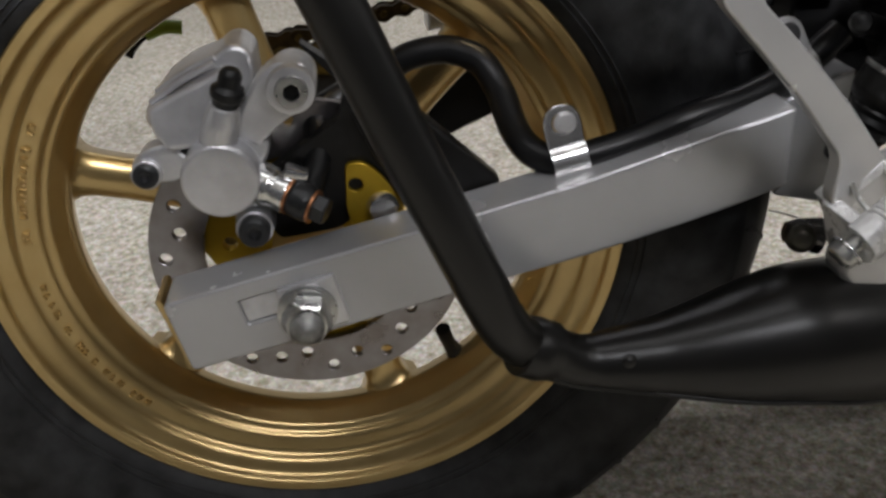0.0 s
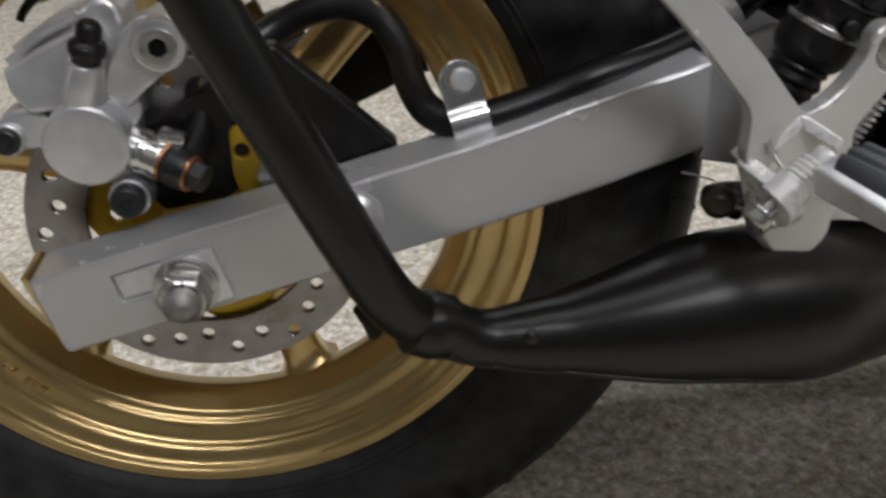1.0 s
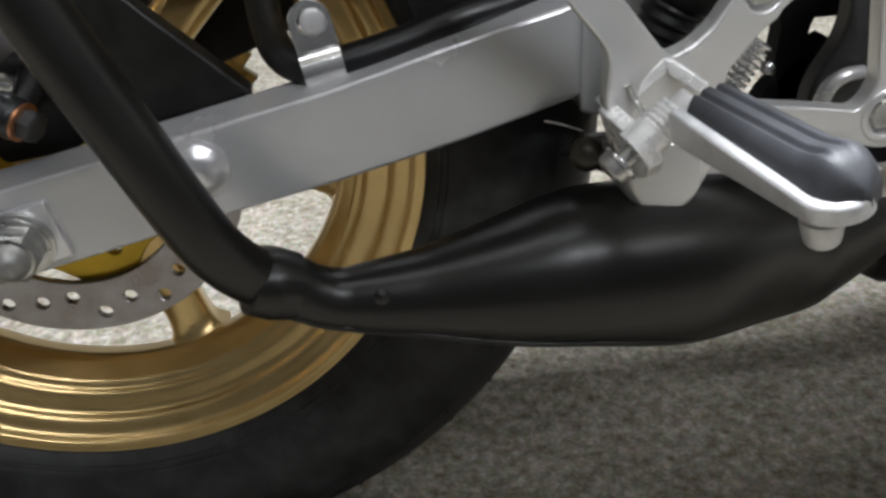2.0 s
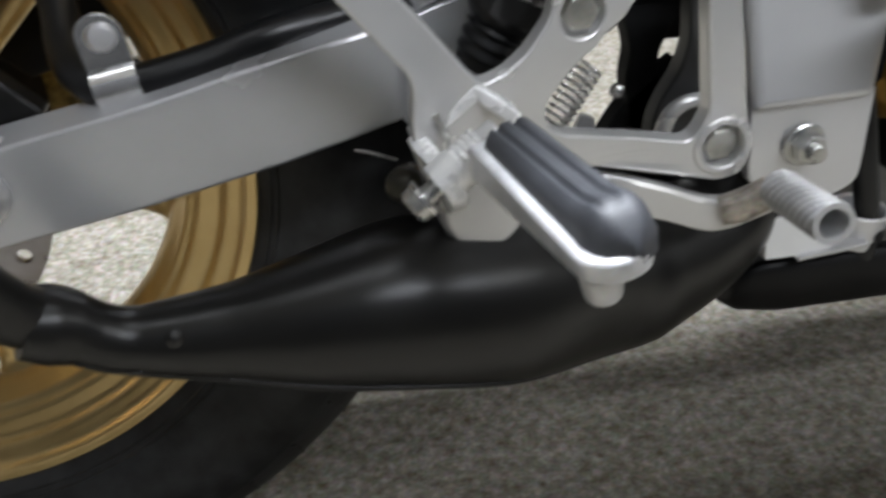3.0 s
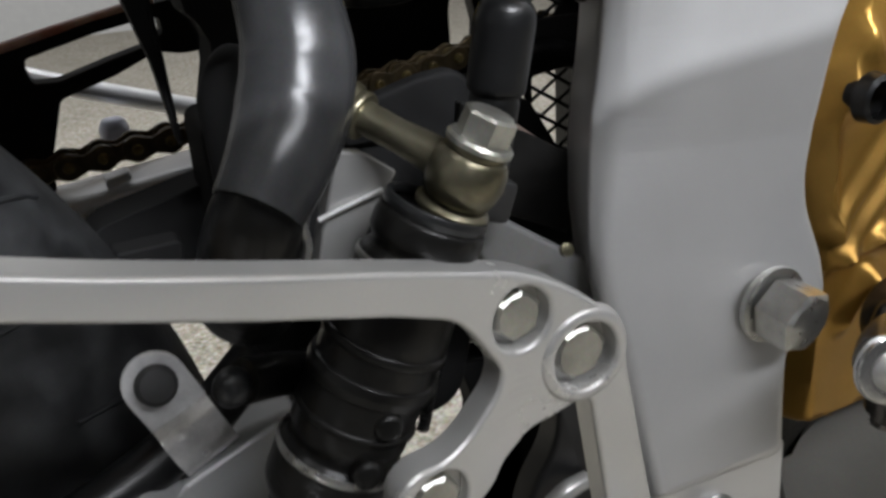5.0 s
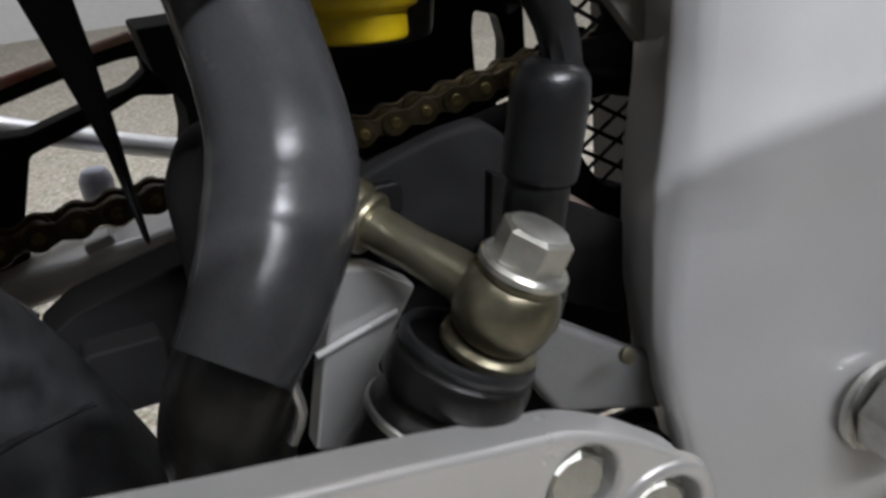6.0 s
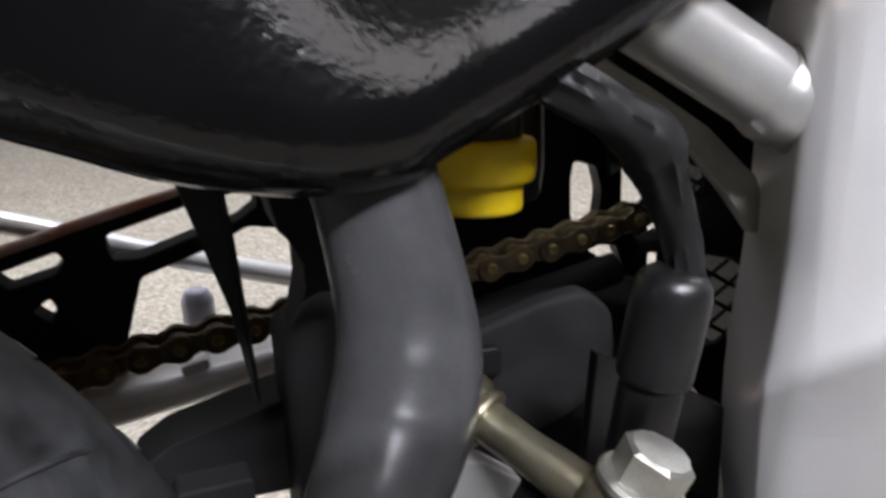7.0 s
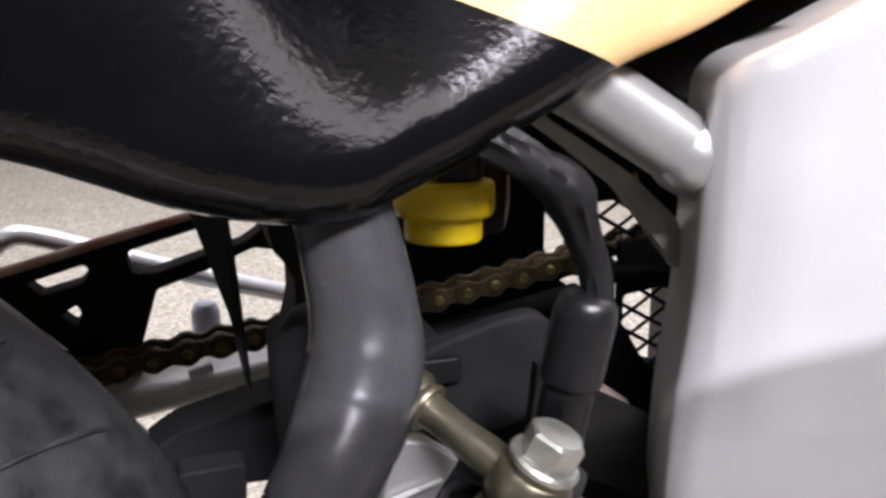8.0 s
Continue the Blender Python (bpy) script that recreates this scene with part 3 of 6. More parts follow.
part("brake_hose", tube(HOSE_PTS, 0.0071, 20, 6), HOSE_DARK, swingarm, "black sleeved brake hose")


def hose_clip(at, along_dir, up_dir, size=1.0):
    """A bent metal strap round the hose with a screw tab standing above it."""
    a = Vector(along_dir).normalized()
    u = Vector(up_dir)
    u = (u - a * u.dot(a)).normalized()
    s = a.cross(u)
    bm = bmesh.new()
    w, r = 0.0082 * size, 0.0080 * size
    rows = []
    for k in range(17):
        th = radians(-150 + 300 * k / 16)
        d = u * -math.cos(th) + s * math.sin(th)
        rows.append([bm.verts.new(Vector(at) + d * rr + a * h) for rr, h in ((r, -w), (r + 0.0014, -w), (r + 0.0014, w), (r, w))])
    for r0, r1 in zip(rows, rows[1:]):
        for k in range(4):
            bm.faces.new((r0[k], r0[(k + 1) % 4], r1[(k + 1) % 4], r1[k]))
    bm.faces.new(rows[0])
    bm.faces.new(rows[-1][::-1])
    # tab with a hole
    tab = []
    for k in range(13):
        th = math.pi * k / 12
        tab.append((math.cos(th) * 0.0085 * size, math.sin(th) * 0.0085 * size))
    tab = tab + [(-0.0085 * size, -0.0105 * size), (0.0085 * size, -0.0105 * size)]
    p = plate(tab, 0, 0.0022, 0.0004, [ring2(0, 0, 0.0048 * size, 20)], steps=1)
    m = Matrix((a, -s, u)).transposed().to_4x4()
    m.translation = Vector(at) + u * 0.0186 * size + s * 0.0050
    bmesh.ops.transform(p, matrix=m, verts=p.verts)
    return merge(bm, p)


part("hose_clip", hose_clip((0.1470, 0.3972, 0.3056), (0.97, 0.0, 0.19), (-0.05, 0.1, 1), 1.0), ALLOY_BRIGHT, swingarm, "shiny metal hose clip with a screw hole")
part("clip_screw", lathe([(0, 0), (0.0052, 0), (0.0052, 0.001), (0.0038, 0.0026), (0, 0.003)], (0.1446, 0.3948, 0.3243), (0, -1, 0.1), 20), ALLOY, swingarm)
part("hose_clip", hose_clip((0.2620, 0.4170, 0.3315), (0.88, 0.08, 0.38), (-0.42, 0.22, 1), 1.0), HAMMERED, swingarm, "scuffed metal hose clip with a screw hole")
part("clip_screw", lathe([(0, 0), (0.0056, 0), (0.0056, 0.001), (0.0044, 0.0022), (0, 0.0026)], (0.2545, 0.4142, 0.3497), (0.1, -1, 0.35), 20), DARK_ALLOY, swingarm)

# -- rear caliper --
cal_face = rounded([(-0.0372, 0.3425), (-0.0230, 0.3490), (-0.0030, 0.3570), (0.0040, 0.3500), (0.0010, 0.3270), (-0.0100, 0.3250), (-0.0310, 0.3238), (-0.0362, 0.3330)], 0.003)
caliper = part("brake_caliper", plate(cal_face, lambda x, z: 0.4030 + 0.10 * (z - 0.325), 0.030, 0.0022), ALLOY, bike, "bare cast alloy rear brake caliper", angle=35)
back = rounded([(-0.0420, 0.3340), (-0.0400, 0.3400), (-0.0310, 0.3500), (-0.0190, 0.3570), (-0.0060, 0.3610), (-0.0010, 0.3650), (0.0050, 0.3650), (0.0100, 0.3600), (0.0100, 0.3200), (-0.0340, 0.3180)], 0.004)
part("caliper_back", plate(back, 0.4180, 0.030, 0.003), ALLOY, caliper, "ribbed outer caliper half")
for k in range(2):
    part("rib", tube([(-0.0360 + 0.003 * k, 0.4125 + 0.003 * k, 0.3440 + 0.004 * k), (-0.020 + 0.002 * k, 0.4125 + 0.003 * k, 0.3535 + 0.003 * k), (-0.006, 0.4125 + 0.003 * k, 0.3590 + 0.002 * k)], 0.0016, 8, 4), ALLOY, caliper)
piston_o = Vector((-0.0092, 0.4040, 0.3122))
part("piston_housing", lathe(soften([(0, 0.0125), (0.0158, 0.0125), (0.0172, 0.0113), (0.0175, 0.0), (0.0175, -0.022), (0, -0.022)], 0.001), piston_o, (0, -1, 0), 64), ALLOY, caliper, "round machined piston housing")
lug = rounded([(-0.0010, 0.3300), (0.0040, 0.3420), (0.0110, 0.3530), (0.0200, 0.3600), (0.0330, 0.3590), (0.0370, 0.3480), (0.0330, 0.3400), (0.0205, 0.3325), (0.0130, 0.3265), (0.0080, 0.3220)], 0.003)
part("mounting_lug", plate(lug, 0.4030, 0.012, 0.0018), ALLOY, caliper, "cast mounting lug")
part("web", plate(rounded([(-0.0010, 0.3300), (0.0040, 0.3310), (0.0130, 0.3260), (0.0125, 0.3180), (0.0070, 0.3120), (-0.0020, 0.3200)], 0.003), 0.4045, 0.014, 0.002), ALLOY, caliper)
part("slider_boss", lathe(soften([(0.0, 0.0), (0.0072, 0.0), (0.0104, 0.0), (0.0108, -0.004), (0.0108, -0.03), (0, -0.03)], 0.0008), (0.0262, 0.3975, 0.3485), (0, -1, 0), 36), ALLOY, caliper, "round slider boss")
sock = lathe(soften([(0.0034, -0.003), (0.0036, 0.0012), (0.0068, 0.0012), (0.0072, 0), (0.0072, -0.002)], 0.0004), (0.0264, 0.3962, 0.3485), (0, -1, 0), 28)
part("slider_bolt", sock, ZINC, caliper, "socket bolt")
# black lining gives the shallow socket its inner shade
part("socket", lathe([(0, -0.0009), (0.0034, -0.0007), (0.0035, 0.0013)], (0.0264, 0.3962, 0.3485), (0, -1, 0), 6), PLASTIC, caliper, "hexagon socket with its shade as a black lining")
# bleed nipple with its cap
nb = Vector((-0.0085, 0.4005, 0.3275))
nd = Vector((0.36, -0.10, 1)).normalized()
part("bleed_boss", lathe(soften([(0, 0), (0.0082, 0), (0.0080, 0.010), (0.0070, 0.016), (0.0064, 0.0182), (0, 0.0182)], 0.001), nb, nd, 28), ALLOY, caliper)
part("bleed_cap", lathe(soften([(0, 0.016), (0.0052, 0.016), (0.0060, 0.021), (0.0072, 0.022), (0.0074, 0.0255), (0.0050, 0.0275), (0.0050, 0.0325), (0.0034, 0.0352), (0, 0.036)], 0.0008), nb, nd, 24), HOSE_DARK, caliper, "black rubber bleed nipple cap")
part("cap_strap", tube([nb + nd * 0.025 + Vector((0.006, -0.001, 0)), nb + Vector((0.0135, -0.004, 0.024)), nb + Vector((0.0115, -0.005, 0.018)), nb + Vector((0.006, -0.004, 0.015))], 0.0016, 8, 4), HOSE_DARK, caliper)


def dark_cap_screw(at, r, h, name, label, sleeve=0.0012):
    ring = lathe(soften([(0, -0.014), (r + sleeve + 0.001, -0.014), (r + sleeve, 0), (r, 0.0005), (r, -0.001)], 0.0005), at, (0.05, -1, 0.1), 32)
    part("screw_boss", ring, ALLOY, caliper)
    part(name, lathe(soften([(0, h * 0.55), (r * 0.35, h * 0.62), (r * 0.4, h), (r * 0.8, h), (r, h * 0.7), (r, -0.002)], 0.0006), at, (0.05, -1, 0.1), 32), BOLT_DARK, caliper, label)


dark_cap_screw((-0.0425, 0.4030, 0.3142), 0.0056, 0.004, "pad_pin", "black pad pin screw")
dark_cap_screw((0.0018, 0.3945, 0.2868), 0.0072, 0.007, "lower_slider", "black slider bolt in a rubber boot")
part("ear", plate(rounded([(-0.0480, 0.3185), (-0.0420, 0.3250), (-0.0300, 0.3270), (-0.0220, 0.3170), (-0.0300, 0.3080), (-0.0450, 0.3080)], 0.004), 0.4060, 0.012, 0.002), ALLOY, caliper)
part("lower_arm", tube([(-0.002, 0.408, 0.300), (0.000, 0.407, 0.293), (0.003, 0.404, 0.287)], [0.007, 0.0065, 0.008], 18, 4), ALLOY, caliper)
# banjo union and hose on the caliper
u0, u1 = Vector((0.0050, 0.4040, 0.3065)), Vector((0.0350, 0.3905, 0.2935))
ud = (u1 - u0).normalized()
part("union_boss", lathe(soften([(0, 0), (0.0095, 0), (0.0095, 0.008), (0.0086, 0.0095), (0.0090, 0.0165), (0, 0.0165)], 0.0008), u0, ud, 32), ALLOY_BRIGHT, caliper, "bright union boss")
part("copper_ring", lathe([(0, 0.0165), (0.0086, 0.0165), (0.0086, 0.0178), (0, 0.0178)], u0, ud, 32), COPPER, caliper, "copper washer")
part("banjo", lathe(soften([(0, 0.0178), (0.0078, 0.0178), (0.0086, 0.020), (0.0086, 0.026), (0.0078, 0.0282), (0, 0.0282)], 0.0008), u0, ud, 32), BOLT_DARK, caliper, "black banjo fitting")
part("copper_ring", lathe([(0, 0.0282), (0.0080, 0.0282), (0.0080, 0.0294), (0, 0.0294)], u0, ud, 32), COPPER, caliper, "copper washer")
part("banjo_bolt", hexagon(u0 + ud * 0.0294, ud, 0.0115, 0.0062), BOLT_DARK, caliper, "dark banjo bolt head")
part("hose_neck", tube([u0 + ud * 0.023, (0.031, 0.408, 0.305), (0.034, 0.425, 0.318), (0.030, 0.440, 0.322)], [0.0058, 0.0062, 0.007, 0.006], 16, 5), HOSE_DARK, caliper, "black hose end")
part("bleed_lug", block((0.0232, 0.4005, 0.3098), (0.011, 0.009, 0.0055), Matrix.Rotation(0.35, 3, "Y"), 0.0015), ALLOY_BRIGHT, caliper)
# bracket and dark parts behind the caliper
part("caliper_bracket", plate(rounded([(0.000, 0.300), (0.045, 0.330), (0.050, 0.350), (0.030, 0.366), (0.060, 0.330), (0.066, 0.296), (0.040, 0.275), (0.010, 0.272)], 0.004), 0.4120, 0.010, 0.001), BLACK_CAST, caliper, "black caliper bracket")
part("torque_arm", plate(rounded([(0.050, 0.3350), (0.0690, 0.3440), (0.0810, 0.3310), (0.0940, 0.3182), (0.1175, 0.2945), (0.1050, 0.2880), (0.0720, 0.2830), (0.0700, 0.2980), (0.0590, 0.3110)], 0.003), 0.4035, 0.010, 0.002), BLACK_CAST, caliper, "black torque arm")
carry = rounded([(0.0450, 0.3085), (0.0530, 0.3090), (0.0600, 0.3035), (0.0655, 0.2950), (0.0700, 0.2830), (0.0680, 0.2700), (0.0480, 0.2680), (0.0435, 0.2850)], 0.004)
part("gold_stay", plate(carry, 0.4085, 0.0030, 0.0010, [ring2(0.0490, 0.2975, 0.0034, 18)]), GOLD_BRIGHT, caliper, "gold torque stay")
part("stay_bolt", lathe([(0, 0), (0.0078, 0), (0.0078, 0.001), (0.006, 0.004), (0, 0.0055)], (0.0605, 0.4085, 0.2855), (0, -1, 0), 28), ALLOY_BRIGHT, caliper, "bright domed bolt")

# -- exhaust chamber and tail pipe --
PIPE = [(0.0180, 0.3280, 0.480), (0.0390, 0.3270, 0.425), (0.0560, 0.3262, 0.382), (0.0705, 0.3255, 0.345), (0.0850, 0.3250, 0.310), (0.0955, 0.3260, 0.284), (0.1030, 0.3290, 0.2660), (0.1110, 0.3345, 0.2525), (0.1200, 0.3400, 0.2440)]
CHAMBER = [(0.1120, 0.3400, 0.2470), (0.1200, 0.3410, 0.2440), (0.1320, 0.3425, 0.2350), (0.1450, 0.3440, 0.2300), (0.1770, 0.3450, 0.2280), (0.2100, 0.3460, 0.2285), (0.2400, 0.3490, 0.2290), (0.2800, 0.3580, 0.2220), (0.3200, 0.3780, 0.2120),
           (0.3450, 0.3870, 0.2080), (0.3870, 0.4020, 0.2130), (0.4110, 0.4120, 0.2310), (0.4300, 0.4250, 0.2500)]
CHAMBER_R = [0.0115, 0.0125, 0.0118, 0.0122, 0.0180, 0.0264, 0.0325, 0.0360, 0.0360, 0.0350, 0.0280, 0.0220, 0.0200]
exhaust = part("exhaust_chamber", tube(CHAMBER, CHAMBER_R, 56, 8), EXHAUST, bike, "satin black two-stroke expansion chamber", angle=60)
part("tail_pipe", tube(PIPE, 0.0108, 28, 8), EXHAUST, exhaust, "satin black tail pipe", angle=60)
part("weld_collar", tube([(0.1110, 0.3360, 0.2475), (0.1190, 0.3385, 0.2440), (0.1265, 0.3405, 0.2405)], [0.0122, 0.0138, 0.0130], 32, 4), EXHAUST, exhaust, "black weld collar")
seam = []
for (px_, py_, pz_), pr_ in zip(CHAMBER[1:10], CHAMBER_R[1:10]):
    seam.append((px_, py_ - pr_ * 0.78, pz_ - pr_ * 0.62))
part("weld_seam", tube(seam, 0.0014, 10, 6), EXHAUST, exhaust, "raised weld seam")
part("pipe_dimple", lathe([(0, 0.0014), (0.0018, 0.0012), (0.0032, 0)], (0.1590, 0.3315, 0.2370), (0, -0.9, 0.4), 16), EXHAUST, exhaust)

# -- step bracket --
def step_y(x, z=0):
    return 0.3585 + 0.2 * min(x - 0.33, 0.0)


outer = [(0.1830, 0.3880), (0.2225, 0.3465), (0.2462, 0.3178), (0.2450, 0.3005), (0.2468, 0.2930), (0.2500, 0.2790), (0.2600, 0.2590), (0.2735, 0.2515), (0.2880, 0.2575), (0.2960, 0.2765), (0.3020, 0.2775), (0.3130, 0.2750),
         (0.3680, 0.2618), (0.3765, 0.2640), (0.3795, 0.2700), (0.3785, 0.2790), (0.3750, 0.2910), (0.3630, 0.3480), (0.3620, 0.3570), (0.3575, 0.3660), (0.3430, 0.3772), (0.3320, 0.3830), (0.3190, 0.3872), (0.2990, 0.3940),
         (0.2700, 0.4032), (0.2460, 0.4112), (0.2250, 0.4190), (0.1920, 0.4300), (0.1860, 0.4250)]
w1 = [(0.2010, 0.3860), (0.2050, 0.4165), (0.2240, 0.4110), (0.2450, 0.4030), (0.2690, 0.3940), (0.2980, 0.3840), (0.3130, 0.3775), (0.3180, 0.3720), (0.3260, 0.3595), (0.3240, 0.3540), (0.3150, 0.3460), (0.3080, 0.3430), (0.3000, 0.3437),
      (0.2950, 0.3405), (0.2935, 0.3320), (0.2860, 0.3220), (0.2780, 0.3160), (0.2700, 0.3135), (0.2665, 0.3165), (0.2480, 0.3390), (0.2310, 0.3570), (0.2160, 0.3720)]
w2 = [(0.3515, 0.3430), (0.3460, 0.3432), (0.3400, 0.3412), (0.3340, 0.3405), (0.3250, 0.3340), (0.3225, 0.3295), (0.3145, 0.3240), (0.3130, 0.3210), (0.3060, 0.3165), (0.2990, 0.3090), (0.2940, 0.3030), (0.2938, 0.2970), (0.2960, 0.2930),
      (0.3010, 0.2900), (0.3260, 0.2845), (0.3530, 0.2800), (0.3570, 0.2840), (0.3598, 0.2910)]
BOLTS = [(0.3318, 0.3712, 0.0080, 0.0112), (0.3494, 0.3562, 0.0094, 0.0132), (0.3058, 0.3325, 0.0082, 0.0112), (0.3672, 0.2768, 0.0088, 0.0122)]
LIPPED = (0.3494, 0.3672)
bracket = part("step_bracket", slice_plate(plate(rounded(outer, 0.006, 5), step_y, 0.0085, 0.0014, [rounded(w1, 0.003), rounded(w2, 0.003)] + [ring2(x, z, r, 32) for x, z, r, _ in BOLTS], steps=4, tag=1), "x", [0.33], step_y), SILVER_CAST, bike, "silver painted cast step bracket", angle=55)
for x, z, r, af in BOLTS:
    y = step_y(x)
    part("bolt_seat", lathe([(0, 0), (r + 0.002, 0), (r + 0.002, 0.002), (0, 0.002)], (x, y + 0.0075, z), (0, -1, 0), 32), SILVER_CAST, bracket)
    if x in LIPPED:
        part("recess_lip", lathe(soften([(r - 0.0002, -0.002), (r - 0.0002, 0.0006), (r + 0.0012, 0.0012), (r + 0.0030, 0.0006), (r + 0.0040, -0.002)], 0.0006), (x, y, z), (0, -1, 0), 40), SILVER_CAST, bracket)
    part("hex_bolt", hexagon((x, y + 0.0072, z), (0, -1, 0), af, 0.0058, spin=0.5 * x * 100, dome=0.10), PLATED, bracket, "plated hexagon bolt", angle=18)
# spring behind the bracket
part("return_spring", coil((0.3185, 0.3775, 0.3065), (0.3045, 0.3765, 0.2840), 0.0052, 0.00085, 9.5), ALLOY_BRIGHT, bracket, "coiled return spring")
part("spring_hook", tube([(0.3080, 0.3750, 0.2850), (0.306, 0.372, 0.281), (0.303, 0.368, 0.280)], 0.0010, 8, 4), ZINC, bracket)

# -- folding footrest --


def ear(points, thick, normal):
    """A flat ear from points, with thickness along a normal."""
    n = Vector(normal).normalized() * thick
    bm = bmesh.new()
    a = [bm.verts.new(Vector(p)) for p in points]
    b = [bm.verts.new(Vector(p) + n) for p in points]
    bm.faces.new(a)
    bm.faces.new(b[::-1])
    for k in range(len(a)):
        j = (k + 1) % len(a)
        bm.faces.new((a[k], b[k], b[j], a[j]))
    bmesh.ops.bevel(bm, geom=list(bm.edges), offset=0.0009, segments=2, profile=0.5, affect="EDGES")
    return bm


part("clevis_back", ear([(0.2450, 0.3430, 0.2965), (0.2665, 0.3450, 0.3135), (0.2685, 0.3450, 0.3085), (0.2495, 0.3430, 0.2940)], 0.014, (0, 1, 0)), HIGHLIT_SILVER, bracket, "worn back of the footrest clevis, paled for its highlights", angle=50)
part("clevis_rim", ear([(0.2662, 0.3450, 0.3137), (0.2700, 0.3442, 0.3130), (0.2815, 0.3380, 0.3050), (0.2798, 0.3380, 0.3000), (0.2680, 0.3445, 0.3082)], 0.016, (0, 1, 0)), HIGHLIT_SILVER, bracket, "worn upper rim of the clevis, paled for its highlights", angle=50)
part("clevis_floor", ear([(0.2470, 0.3535, 0.2950), (0.2670, 0.3535, 0.3110), (0.2800, 0.3535, 0.3020), (0.2760, 0.3535, 0.2800), (0.2560, 0.3535, 0.2760)], 0.004, (0, 1, 0)), SILVER_CAST, bracket, angle=50)
part("clevis_ear", ear([(0.2440, 0.3480, 0.2965), (0.2440, 0.3400, 0.2965), (0.2495, 0.3260, 0.2925), (0.2520, 0.3195, 0.2895), (0.2540, 0.3190, 0.2840), (0.2545, 0.3220, 0.2790), (0.2545, 0.3300, 0.2750), (0.2520, 0.3520, 0.2740)], 0.0062, (0.72, 0.1, 0.30)), HIGHLIT_SILVER, bracket, "worn silver lower footrest ear, paled for its highlights", angle=50)
part("bracket_boss", lathe(soften([(0, 0), (0.0138, 0), (0.0158, -0.003), (0.0160, -0.014), (0, -0.014)], 0.0014), (0.2705, 0.3415, 0.2675), (0.05, -1, 0.05), 36), SILVER_CAST, bracket, "round lower boss")
pin_a, pin_b = Vector((0.2450, 0.3262, 0.2830)), Vector((0.2770, 0.3300, 0.3085))
pin_d = (pin_b - pin_a).normalized()
part("hinge_pin", tube([pin_a, pin_a + pin_d * 0.016, pin_a + pin_d * 0.033], 0.0036, 16, 2), ZINC, bracket, "steel hinge pin")
part("pin_head", lathe(soften([(0, 0.0045), (0.0045, 0.0042), (0.0062, 0.003), (0.0064, 0.0), (0.0064, -0.001)], 0.0006), pin_a, -pin_d, 24), ZINC, bracket, "pin head")
part("pin_washer", lathe(soften([(0, 0.0014), (0.0074, 0.0014), (0.0074, 0.0), (0.0, 0.0)], 0.0003), pin_a + pin_d * 0.0022, -pin_d, 24), ALLOY_BRIGHT, bracket)
part("hinge_spring", coil(pin_a + pin_d * 0.0175, pin_a + pin_d * 0.0275, 0.0062, 0.0012, 4.5), HIGHLIT_SILVER, bracket, "small footrest spring")
part("spring_leg", tube([pin_a + pin_d * 0.0175 + Vector((-0.003, 0, 0.004)), (0.2565, 0.3400, 0.2990), (0.2532, 0.3425, 0.3060)], 0.0011, 8, 4), ZINC, bracket)
part("pin_stop", lathe(soften([(0, 0), (0.0052, 0), (0.0052, 0.006), (0.004, 0.0068), (0, 0.007)], 0.0006), pin_a + pin_d * 0.0275, pin_d, 24), SILVER_CAST, bracket)

F0, F1 = Vector((0.2685, 0.3200, 0.3016)), Vector((0.2815, 0.2440, 0.3035))
fd = (F1 - F0).normalized()
fw = fd.cross(Vector((-0.18, 0, 1))).normalized()
if fw.x < 0:
    fw = -fw
fu = fw.cross(fd).normalized()
if fu.z < 0:
    fu = -fu


def foot_shape(w0, w1, h0, h1, s0, s1, round_end, mat, name, label, arc=6, bev=0.0012):
    """A bar along the footrest: half widths and height range, from s0 to s1 of its length, with a rounded end."""
    L = (F1 - F0).length
    outline = [(-w0, s0 * L), (w0, s0 * L)]
    end = s1 * L
    for k in range(arc * 2 + 1):
        th = math.pi * k / (arc * 2)
        outline.append((w1 * math.cos(th), end - round_end + round_end * math.sin(th)))
    bm = bmesh.new()
    rows = []
    for ins, h in ((0, h0), (0, h1 - bev * 1.6), (bev * 0.5, h1 - bev * 0.55), (bev * 1.6, h1)):
        lp = inset(outline, ins) if ins else outline
        rows.append([bm.verts.new(F0 + fd * s + fw * w + fu * (h - math.copysign(0.0030, h) * max(0.0, min(1.0, (s / L - 0.45) / 0.4)))) for w, s in lp])
    for r0, r1 in zip(rows, rows[1:]):
        for k in range(len(outline)):
            j = (k + 1) % len(outline)
            bm.faces.new((r0[k], r0[j], r1[j], r1[k]))
    bm.faces.new(rows[0][::-1])
    bm.faces.new(rows[-1])
    return part(name, bm, mat, bracket, label, angle=55)


